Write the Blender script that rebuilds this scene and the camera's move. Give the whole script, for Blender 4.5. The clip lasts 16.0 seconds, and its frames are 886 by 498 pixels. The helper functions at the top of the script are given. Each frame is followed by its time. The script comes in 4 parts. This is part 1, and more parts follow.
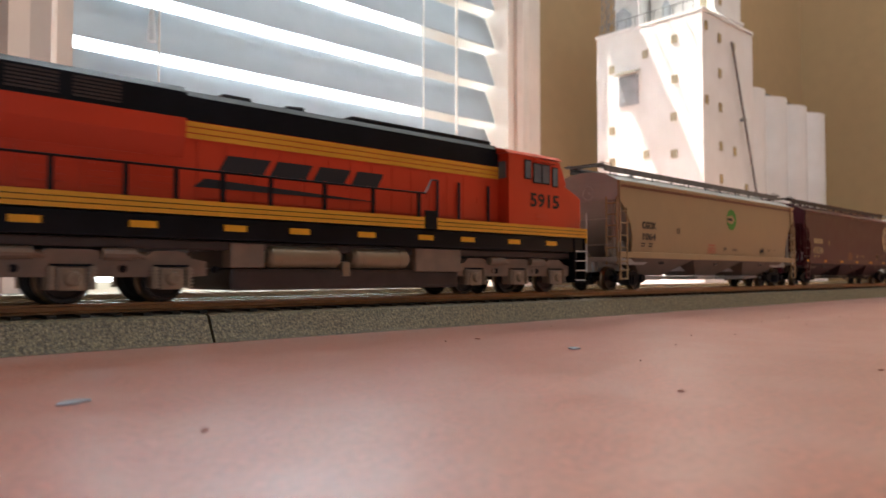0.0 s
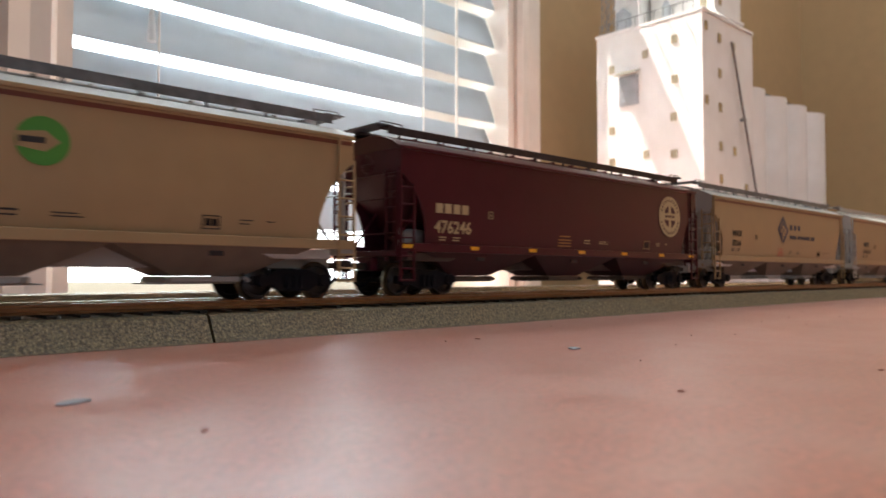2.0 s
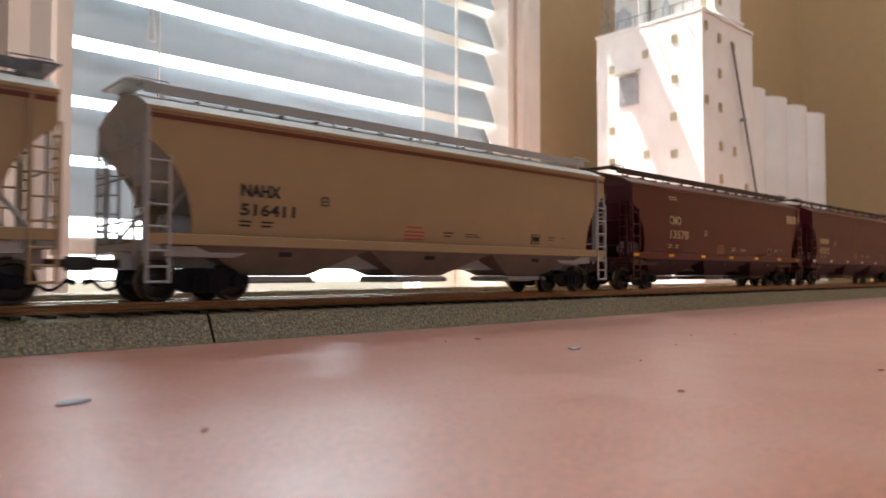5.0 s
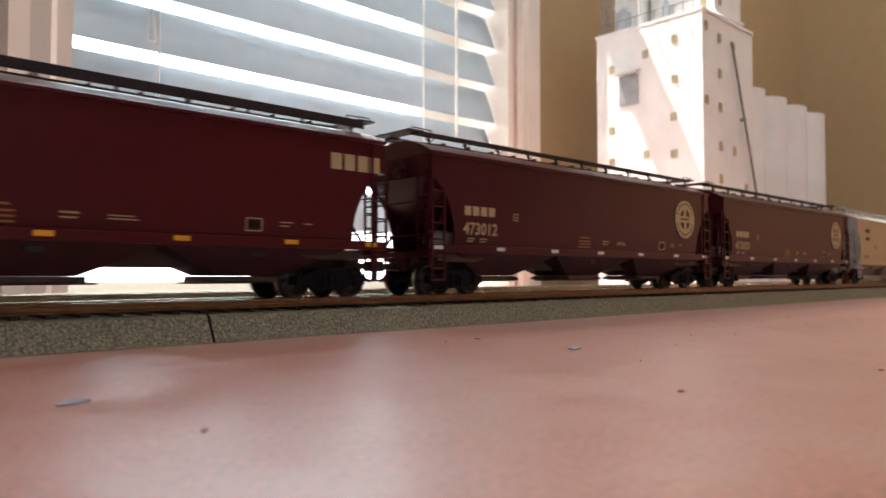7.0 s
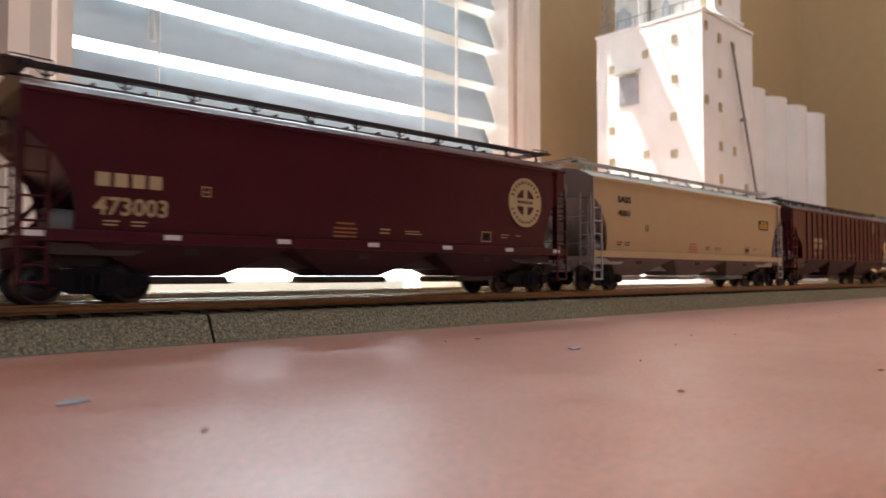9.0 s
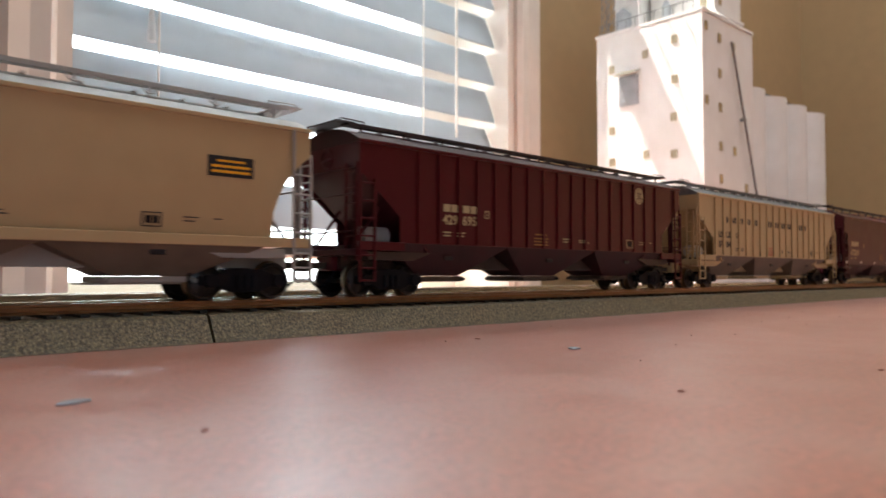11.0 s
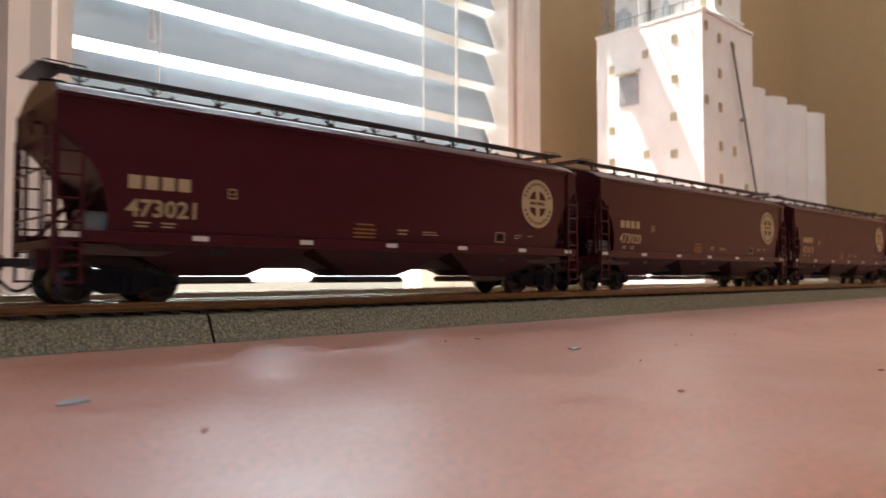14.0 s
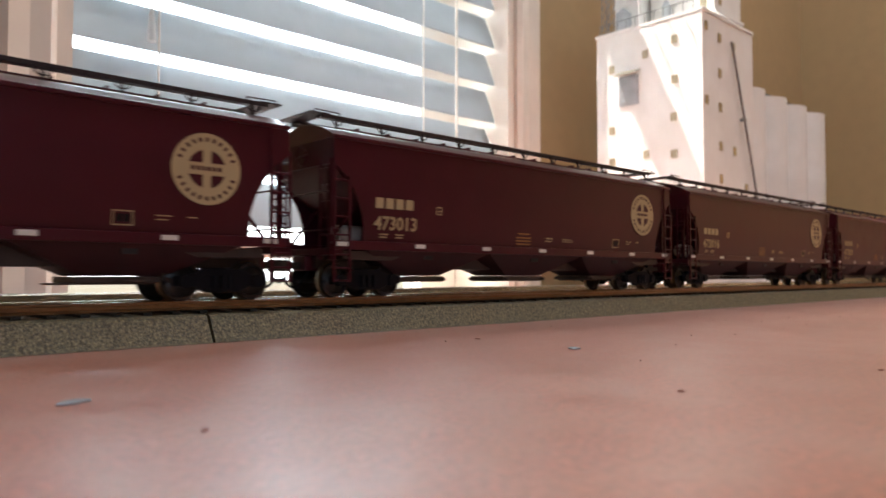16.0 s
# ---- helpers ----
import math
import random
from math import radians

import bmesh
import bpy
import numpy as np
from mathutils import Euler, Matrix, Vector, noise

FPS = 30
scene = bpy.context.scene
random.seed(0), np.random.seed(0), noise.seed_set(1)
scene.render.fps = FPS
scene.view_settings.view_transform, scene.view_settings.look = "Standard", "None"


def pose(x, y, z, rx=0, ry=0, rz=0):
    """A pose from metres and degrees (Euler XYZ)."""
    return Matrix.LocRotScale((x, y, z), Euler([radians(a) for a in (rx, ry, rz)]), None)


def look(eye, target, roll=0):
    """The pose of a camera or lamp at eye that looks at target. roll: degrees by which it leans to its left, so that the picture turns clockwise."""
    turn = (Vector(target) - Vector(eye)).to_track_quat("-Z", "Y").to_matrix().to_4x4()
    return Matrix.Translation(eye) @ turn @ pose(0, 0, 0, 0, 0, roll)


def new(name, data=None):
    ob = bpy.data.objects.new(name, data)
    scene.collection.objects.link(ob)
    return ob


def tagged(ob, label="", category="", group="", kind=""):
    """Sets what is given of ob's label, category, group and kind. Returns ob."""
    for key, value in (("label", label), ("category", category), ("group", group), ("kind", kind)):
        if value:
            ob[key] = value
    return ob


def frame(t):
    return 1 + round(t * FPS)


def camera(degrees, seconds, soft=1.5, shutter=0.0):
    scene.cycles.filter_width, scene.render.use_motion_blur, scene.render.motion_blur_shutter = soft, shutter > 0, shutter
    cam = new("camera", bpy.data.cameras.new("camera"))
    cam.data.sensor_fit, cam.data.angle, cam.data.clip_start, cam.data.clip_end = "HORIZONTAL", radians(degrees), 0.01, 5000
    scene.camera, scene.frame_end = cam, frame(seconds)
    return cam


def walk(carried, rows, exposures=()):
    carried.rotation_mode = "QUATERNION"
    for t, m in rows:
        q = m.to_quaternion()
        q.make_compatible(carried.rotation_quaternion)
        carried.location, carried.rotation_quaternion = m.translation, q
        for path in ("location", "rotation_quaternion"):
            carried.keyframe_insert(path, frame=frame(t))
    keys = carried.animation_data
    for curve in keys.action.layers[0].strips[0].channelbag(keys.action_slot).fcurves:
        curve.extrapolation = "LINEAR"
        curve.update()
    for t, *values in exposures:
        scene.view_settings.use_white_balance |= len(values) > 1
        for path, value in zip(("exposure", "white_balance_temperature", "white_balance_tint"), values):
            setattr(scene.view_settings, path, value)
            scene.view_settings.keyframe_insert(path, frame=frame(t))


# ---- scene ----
cam = camera(64.1, 16.0, soft=1.5, shutter=0.22)
EYE = Vector((0.0, 0.0, 0.7675))
AZ = radians(47.28)
AIM = EYE + Vector((math.cos(AZ), math.sin(AZ), math.tan(radians(2.1))))
walk(cam, [(0.0, look(EYE, AIM)), (16.0, look(EYE, AIM))], exposures=[(0.0, 1.3, 6500, 10), (16.0, 1.3, 6500, 10)])
cam.data.dof.use_dof = True
cam.data.dof.focus_distance = 0.20
cam.data.dof.aperture_fstop = 32.0

# ---- plan (metres) ----
TZ = 0.75            # table top
RAIL = TZ + 0.0106   # rail top
TRACK_Y = 0.1953     # centre of the main track
TRACK2_Y = 0.285     # centre of the track behind it
WALL_Y = 0.68        # room face of the window wall
WIN_X0, WIN_X1 = 0.165, 0.765
WIN_Z0, WIN_Z1 = 0.690, 2.42
CORNER_X = 1.85      # far corner of the room
CEIL_Z = 2.6
FILL_X0, FILL_X1, FILL_Y0, FILL_Y1 = 0.3, 1.7, -0.42, 0.42   # added ceiling opening for the overhead fill

# ---- light ----
SUN_DIR = Vector((0.65, -1.0, -2.4)).normalized()
sun_data = bpy.data.lights.new("sun", "SUN")
sun_data.energy, sun_data.angle, sun_data.color = 5.0, radians(0.5), (1.0, 0.94, 0.84)
sun = new("sun", sun_data)
sun.matrix_world = look((0, 6, 8), Vector((0, 6, 8)) + SUN_DIR)
world = bpy.data.worlds.new("sky")
scene.world = world
world.use_nodes = True
wn = world.node_tree.nodes
sky = wn.new("ShaderNodeTexSky")
sky.sky_type, sky.sun_disc = "NISHITA", False
sky.sun_elevation = math.asin(-SUN_DIR.z)
sky.sun_rotation = math.atan2(-SUN_DIR.x, -SUN_DIR.y)
world.node_tree.links.new(sky.outputs[0], wn["Background"].inputs[0])
wn["Background"].inputs[1].default_value = 0.15


def window_light(name, x, y, z, sx, sz, turn, watts, color):
    d = bpy.data.lights.new(name, "AREA")
    d.shape, d.size, d.size_y, d.energy, d.color = "RECTANGLE", sx, sz, watts, color
    ob = new(name, d)
    ob.matrix_world = pose(x, y, z, *turn)
    return ob


# daylight of the window behind the blind, then two added fill lamps
window_light("window_daylight", 0.465, 0.86, 1.575, 0.58, 1.63, (-90, 0, 0), 11.5, (0.86, 0.97, 1.0))
# weak unseen source, added behind the camera for the train's near side
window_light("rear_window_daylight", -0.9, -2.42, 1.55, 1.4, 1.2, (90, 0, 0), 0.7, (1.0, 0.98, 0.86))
# unseen source, added to light the tabletop from above
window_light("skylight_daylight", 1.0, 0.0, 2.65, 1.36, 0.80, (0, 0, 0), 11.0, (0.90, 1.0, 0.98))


# ---- materials ----
def material(name, color, rough=0.5, metal=0.0, spread=0.12, scale=60.0, bump=0.0, bump_scale=400.0, coat=0.0, second=None, second_scale=8.0, second_amount=0.5, spec=0.5):
    m = bpy.data.materials.new(name)
    m.use_nodes = True
    n, l = m.node_tree.nodes, m.node_tree.links
    b = n["Principled BSDF"]
    tc = n.new("ShaderNodeTexCoord")
    fine = n.new("ShaderNodeTexNoise")
    fine.inputs["Scale"].default_value, fine.inputs["Detail"].default_value = scale, 5
    l.new(tc.outputs["Object"], fine.inputs["Vector"])
    ramp = n.new("ShaderNodeValToRGB")
    ramp.color_ramp.elements[0].color = (*[c * (1 - spread) for c in color], 1)
    ramp.color_ramp.elements[1].color = (*[min(1, c * (1 + spread)) for c in color], 1)
    ramp.color_ramp.elements[0].position, ramp.color_ramp.elements[1].position = 0.35, 0.65
    l.new(fine.outputs["Fac"], ramp.inputs["Fac"])
    out = ramp.outputs["Color"]
    if second:
        big = n.new("ShaderNodeTexNoise")
        big.inputs["Scale"].default_value, big.inputs["Detail"].default_value = second_scale, 6
        l.new(tc.outputs["Object"], big.inputs["Vector"])
        r2 = n.new("ShaderNodeMapRange")
        r2.inputs["From Min"].default_value, r2.inputs["From Max"].default_value = 0.42, 0.68
        r2.inputs["To Max"].default_value = second_amount
        l.new(big.outputs["Fac"], r2.inputs["Value"])
        mix = n.new("ShaderNodeMix")
        mix.data_type = "RGBA"
        l.new(r2.outputs["Result"], mix.inputs["Factor"])
        l.new(out, mix.inputs["A"])
        mix.inputs["B"].default_value = (*second, 1)
        out = mix.outputs["Result"]
    l.new(out, b.inputs["Base Color"])
    rr = n.new("ShaderNodeMapRange")
    rr.inputs["To Min"].default_value, rr.inputs["To Max"].default_value = max(0.02, rough - 0.08), min(1, rough + 0.08)
    l.new(fine.outputs["Fac"], rr.inputs["Value"])
    l.new(rr.outputs["Result"], b.inputs["Roughness"])
    b.inputs["Metallic"].default_value = metal
    b.inputs["Coat Weight"].default_value = coat
    b.inputs["Coat Roughness"].default_value = 0.36
    b.inputs["Specular IOR Level"].default_value = spec
    if bump:
        nb = n.new("ShaderNodeTexNoise")
        nb.inputs["Scale"].default_value, nb.inputs["Detail"].default_value = bump_scale, 4
        l.new(tc.outputs["Object"], nb.inputs["Vector"])
        bp = n.new("ShaderNodeBump")
        bp.inputs["Strength"].default_value, bp.inputs["Distance"].default_value = bump, 0.0004
        l.new(nb.outputs["Fac"], bp.inputs["Height"])
        l.new(bp.outputs["Normal"], b.inputs["Normal"])
    return m


def translucent(name, color, amount, rough=0.6):
    m = material(name, color, rough, spread=0.04, scale=30)
    n, l = m.node_tree.nodes, m.node_tree.links
    t = n.new("ShaderNodeBsdfTranslucent")
    t.inputs["Color"].default_value = (*color, 1)
    mix = n.new("ShaderNodeMixShader")
    mix.inputs[0].default_value = amount
    l.new(n["Principled BSDF"].outputs[0], mix.inputs[1])
    l.new(t.outputs[0], mix.inputs[2])
    l.new(mix.outputs[0], n["Material Output"].inputs["Surface"])
    return m


def glass(name):
    m = bpy.data.materials.new(name)
    m.use_nodes = True
    b = m.node_tree.nodes["Principled BSDF"]
    b.inputs["Transmission Weight"].default_value = 1.0
    b.inputs["Roughness"].default_value, b.inputs["IOR"].default_value = 0.02, 1.45
    return m


def mottled_table():
    """Red-brown stained board: cloudy mottling, fine grain, worn gloss and a pebbled varnish."""
    m = material("red_table", (0.46, 0.146, 0.096), 0.36, spread=0.3, scale=900, spec=1.0, coat=1.0, second=(0.50, 0.25, 0.19), second_scale=80, second_amount=0.55)
    n, l = m.node_tree.nodes, m.node_tree.links
    b = n["Principled BSDF"]
    tc = n.new("ShaderNodeTexCoord")
    wear = n.new("ShaderNodeTexNoise")
    wear.inputs["Scale"].default_value, wear.inputs["Detail"].default_value, wear.inputs["Roughness"].default_value = 38, 7, 0.62
    l.new(tc.outputs["Object"], wear.inputs["Vector"])
    r = n.new("ShaderNodeMapRange")
    r.inputs["From Min"].default_value, r.inputs["From Max"].default_value = 0.36, 0.66
    r.inputs["To Min"].default_value, r.inputs["To Max"].default_value = 0.345, 0.40
    l.new(wear.outputs["Fac"], r.inputs["Value"])
    l.new(r.outputs["Result"], b.inputs["Roughness"])
    l.new(r.outputs["Result"], b.inputs["Coat Roughness"])
    pebble = n.new("ShaderNodeTexNoise")
    pebble.inputs["Scale"].default_value, pebble.inputs["Detail"].default_value, pebble.inputs["Roughness"].default_value = 700, 4, 0.65
    l.new(tc.outputs["Object"], pebble.inputs["Vector"])
    bp = n.new("ShaderNodeBump")
    bp.inputs["Strength"].default_value, bp.inputs["Distance"].default_value = 0.4, 0.0004
    b.inputs["Coat IOR"].default_value = 1.8
    l.new(pebble.outputs["Fac"], bp.inputs["Height"])
    l.new(bp.outputs["Normal"], b.inputs["Normal"])
    l.new(bp.outputs["Normal"], b.inputs["Coat Normal"])
    return m


M = {
    "table": mottled_table(),
    "wall": material("beige_paint", (0.36, 0.235, 0.118), 0.8, spread=0.04, scale=40, bump=0.1, bump_scale=300, second=(0.335, 0.212, 0.105), second_scale=3),
    "ceiling": material("ceiling_paint", (0.75, 0.70, 0.62), 0.85, spread=0.03),
    "floor": material("floor_boards", (0.30, 0.19, 0.11), 0.5, spread=0.2, scale=20, second=(0.2, 0.12, 0.07)),
    "trim": material("white_trim", (0.74, 0.66, 0.58), 0.4, spread=0.03, scale=30),
    "slat": translucent("blind_slat", (0.40, 0.45, 0.49), 0.08),
    "cord": material("blind_cord", (0.8, 0.78, 0.72), 0.7),
    "tassel": translucent("clear_tassel", (0.75, 0.77, 0.78), 0.4, 0.3),
    "glass": glass("clear_glass"),
    "cork": material("cork", (0.195, 0.145, 0.078), 0.6, spread=0.55, scale=1500, bump=1.0, bump_scale=1400, second=(0.06, 0.043, 0.026), second_scale=1250, second_amount=0.85),
    # cork paled to stand for sunlight on the rear roadbed
    "cork2": material("sunlit_cork", (0.66, 0.61, 0.50), 0.6, spread=0.35, scale=1900, bump=0.9, bump_scale=1700),
    "rail": material("nickel_rail", (0.52, 0.46, 0.38), 0.22, metal=1.0, spread=0.1, scale=200),
    "rail_side": material("rail_brown", (0.29, 0.145, 0.06), 0.36, metal=0.3, spread=0.15, scale=300),
    "tie": material("black_tie", (0.022, 0.018, 0.015), 0.6, bump=0.4),
    "white": material("white_styrene", (0.80, 0.78, 0.76), 0.45, spread=0.03, scale=40, second=(0.72, 0.68, 0.64), second_scale=18),
    "yellow_pane": material("tan_glazing_tape", (0.55, 0.43, 0.20), 0.5),
    "grey_panel": material("grey_louver", (0.42, 0.45, 0.48), 0.5),
    "black": material("black_plastic", (0.006, 0.006, 0.009), 0.6, spread=0.3, spec=0.15),
    "wheel": material("blackened_wheel", (0.03, 0.026, 0.024), 0.38, metal=0.5, spread=0.3),
    "tread": material("bright_wheel_tread", (0.20, 0.15, 0.09), 0.34, metal=1.0),
    "frame_tan": material("tan_window_frame", (0.40, 0.33, 0.20), 0.5),
    "tan_pane": material("dusty_tan_pane", (0.42, 0.38, 0.28), 0.35),
    "spout": material("grey_spout", (0.22, 0.21, 0.20), 0.45, metal=0.3),
    "gallery": material("dark_gallery", (0.10, 0.10, 0.105), 0.6),
    "fleck": material("pale_fleck", (0.30, 0.32, 0.36), 0.5),
    "stain": material("brown_stain", (0.31, 0.105, 0.075), 0.4),
    "speck": material("dark_speck", (0.22, 0.09, 0.07), 0.6),
}


# ---- mesh helpers ----
def part(name, bm, mat, parent=None, label=""):
    me = bpy.data.meshes.new(name)
    bmesh.ops.recalc_face_normals(bm, faces=bm.faces)
    bm.to_mesh(me)
    bm.free()
    for mm in (mat if isinstance(mat, (list, tuple)) else [mat]):
        me.materials.append(mm)
    ob = new(name, me)
    if parent:
        ob.parent = parent
    if label:
        ob["label"] = label
    return ob


def share(name, ob, parent, loc=(0, 0, 0), rot=(0, 0, 0)):
    o = new(name, ob.data)
    o.parent = parent
    o.matrix_basis = pose(*loc, *rot)
    return o


def smooth(ob, angle=40):
    me = ob.data
    for p in me.polygons:
        p.use_smooth = True
    me.set_sharp_from_angle(angle=radians(angle))
    return ob


def add_box(bm, x0, x1, y0, y1, z0, z1, bevel=0.0, mi=0):
    vs = [bm.verts.new((x, y, z)) for x in (x0, x1) for y in (y0, y1) for z in (z0, z1)]
    fs = [bm.faces.new([vs[i] for i in q]) for q in ((0, 1, 3, 2), (4, 6, 7, 5), (0, 4, 5, 1), (2, 3, 7, 6), (0, 2, 6, 4), (1, 5, 7, 3))]
    for q in fs:
        q.material_index = mi
    if bevel:
        es = list({e for q in fs for e in q.edges})
        bmesh.ops.bevel(bm, geom=es, offset=bevel, segments=2, affect="EDGES", profile=0.6)
    return vs


def box(*a, bevel=0.0):
    bm = bmesh.new()
    add_box(bm, *a, bevel=bevel)
    return bm


def add_rod(bm, a, b, r, seg=8, r2=None):
    a, b = Vector(a), Vector(b)
    d = b - a
    m = Matrix.Translation((a + b) / 2) @ d.to_track_quat("Z", "Y").to_matrix().to_4x4()
    bmesh.ops.create_cone(bm, cap_ends=True, segments=seg, radius1=r, radius2=r if r2 is None else r2, depth=d.length, matrix=m)


def add_tube(bm, pts, r, seg=6):
    for a, b in zip(pts, pts[1:]):
        add_rod(bm, a, b, r, seg)


def rod(a, b, r, seg=8, r2=None):
    bm = bmesh.new()
    add_rod(bm, a, b, r, seg, r2)
    return bm


def add_prism(bm, pts, y0, y1, axis="y", mi=0):
    """A closed outline (u, v) pushed along one axis: y gives (u, ., v), x gives (., u, v), z gives (u, v, .)."""
    def at(u, v, w):
        return {"y": (u, w, v), "x": (w, u, v), "z": (u, v, w)}[axis]
    a = [bm.verts.new(at(u, v, y0)) for u, v in pts]
    b = [bm.verts.new(at(u, v, y1)) for u, v in pts]
    n = len(pts)
    fs = [bm.faces.new(a), bm.faces.new(b)]
    fs += [bm.faces.new((a[i], a[(i + 1) % n], b[(i + 1) % n], b[i])) for i in range(n)]
    for q in fs:
        q.material_index = mi


def prism(pts, y0, y1, axis="y"):
    bm = bmesh.new()
    add_prism(bm, pts, y0, y1, axis)
    return bm


def text_part(name, body, size, x, y, z, mat, parent, bold=0.0, shear=0.0, stretch=1.0, width=None, label=""):
    """Lettering that stands upright on a side that faces -y."""
    c = bpy.data.curves.new(name, "FONT")
    c.body, c.size, c.extrude, c.offset, c.shear = body, size, 0.00006, bold, shear
    c.resolution_u = 2
    tmp = bpy.data.objects.new("tmp", c)
    scene.collection.objects.link(tmp)
    dg = bpy.context.evaluated_depsgraph_get()
    me = bpy.data.meshes.new_from_object(tmp.evaluated_get(dg))
    bpy.data.objects.remove(tmp)
    me.materials.clear()
    me.materials.append(mat)
    if width:
        xs = [v.co.x for v in me.vertices]
        stretch = width / (max(xs) - min(xs))
    me.transform(pose(0, 0, 0, 90) @ Matrix.Diagonal((stretch, 1, 1, 1)))
    bm = bmesh.new()
    bm.from_mesh(me)
    bm.verts.ensure_lookup_table()
    todo = set(bm.verts)
    while todo:
        seed = min(todo, key=lambda v: v.index)
        isle, edge = {seed}, [seed]
        while edge:
            for e in edge.pop().link_edges:
                for v in e.verts:
                    if v not in isle:
                        isle.add(v)
                        edge.append(v)
        todo -= isle
        one = bm.copy()
        keep = {v.index for v in isle}
        bmesh.ops.delete(one, geom=[v for v in one.verts if v.index not in keep], context="VERTS")
        ob = part("digit" if name == "number" else "letter", one, mat, parent, label)
        ob.location = (x, y, z)
    bm.free()
    bpy.data.meshes.remove(me)


# ---- room ----
def structure(name, bm, mat, label, category):
    return tagged(part(name, bm, mat), label, category, kind="structure")


def room():
    structure("floor", box(-3.0, 4.0, -2.4, WALL_Y, -0.05, 0.0), M["floor"], "brown floor under the table", "floor")
    # the hole is added so that the overhead fill reaches the table
    bm = bmesh.new()
    for a in ((-3.16, FILL_X0, -2.56, WALL_Y + 0.16), (FILL_X1, 4.16, -2.56, WALL_Y + 0.16), (FILL_X0, FILL_X1, -2.56, FILL_Y0), (FILL_X0, FILL_X1, FILL_Y1, WALL_Y + 0.16)):
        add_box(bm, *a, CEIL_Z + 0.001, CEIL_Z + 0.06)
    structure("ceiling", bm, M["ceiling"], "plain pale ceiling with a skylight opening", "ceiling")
    T = 0.16
    bm = bmesh.new()
    add_box(bm, -3.0, WIN_X0, WALL_Y, WALL_Y + T, 0, CEIL_Z)
    add_box(bm, WIN_X1, CORNER_X + T, WALL_Y, WALL_Y + T, 0, CEIL_Z)
    add_box(bm, WIN_X0, WIN_X1, WALL_Y, WALL_Y + T, 0, WIN_Z0)
    add_box(bm, WIN_X0, WIN_X1, WALL_Y, WALL_Y + T, WIN_Z1, CEIL_Z)
    structure("wall_north", bm, M["wall"], "beige painted wall with a window", "wall")
    # the tracks leave the room through a low opening
    bm = bmesh.new()
    add_box(bm, CORNER_X, CORNER_X + T, -2.4, 0.12, 0, CEIL_Z)
    add_box(bm, CORNER_X, CORNER_X + T, 0.36, WALL_Y, 0, CEIL_Z)
    add_box(bm, CORNER_X, CORNER_X + T, 0.12, 0.36, 0, TZ - 0.032)
    add_box(bm, CORNER_X, CORNER_X + T, 0.12, 0.36, TZ + 0.12, CEIL_Z)
    structure("wall_east", bm, M["wall"], "beige painted wall beyond the grain elevator", "wall")
    # the room next door
    bm = bmesh.new()
    add_box(bm, 4.001, 4.0 + T, -2.4, WALL_Y, 0, CEIL_Z)
    add_box(bm, CORNER_X + T + 0.001, 4.0 + T, WALL_Y + 0.001, WALL_Y + T, 0, CEIL_Z)
    add_box(bm, CORNER_X + T + 0.001, 4.0 + T, -2.4 - T, -2.401, 0, CEIL_Z)
    structure("wall_next_room", bm, M["wall"], "beige painted walls of the room next door", "wall")
    structure("wall_west", box(-3.0 - T, -3.0, -2.4, WALL_Y, 0, CEIL_Z), M["wall"], "beige painted wall", "wall")
    # rear wall, its opening added for the rear fill lamp
    bm = bmesh.new()
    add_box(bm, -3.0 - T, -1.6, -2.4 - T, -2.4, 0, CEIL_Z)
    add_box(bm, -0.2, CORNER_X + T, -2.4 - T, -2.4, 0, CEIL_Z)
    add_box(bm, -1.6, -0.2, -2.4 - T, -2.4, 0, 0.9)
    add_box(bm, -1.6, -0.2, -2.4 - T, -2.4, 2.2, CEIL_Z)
    structure("wall_south", bm, M["wall"], "beige painted rear wall with a window opening", "wall")


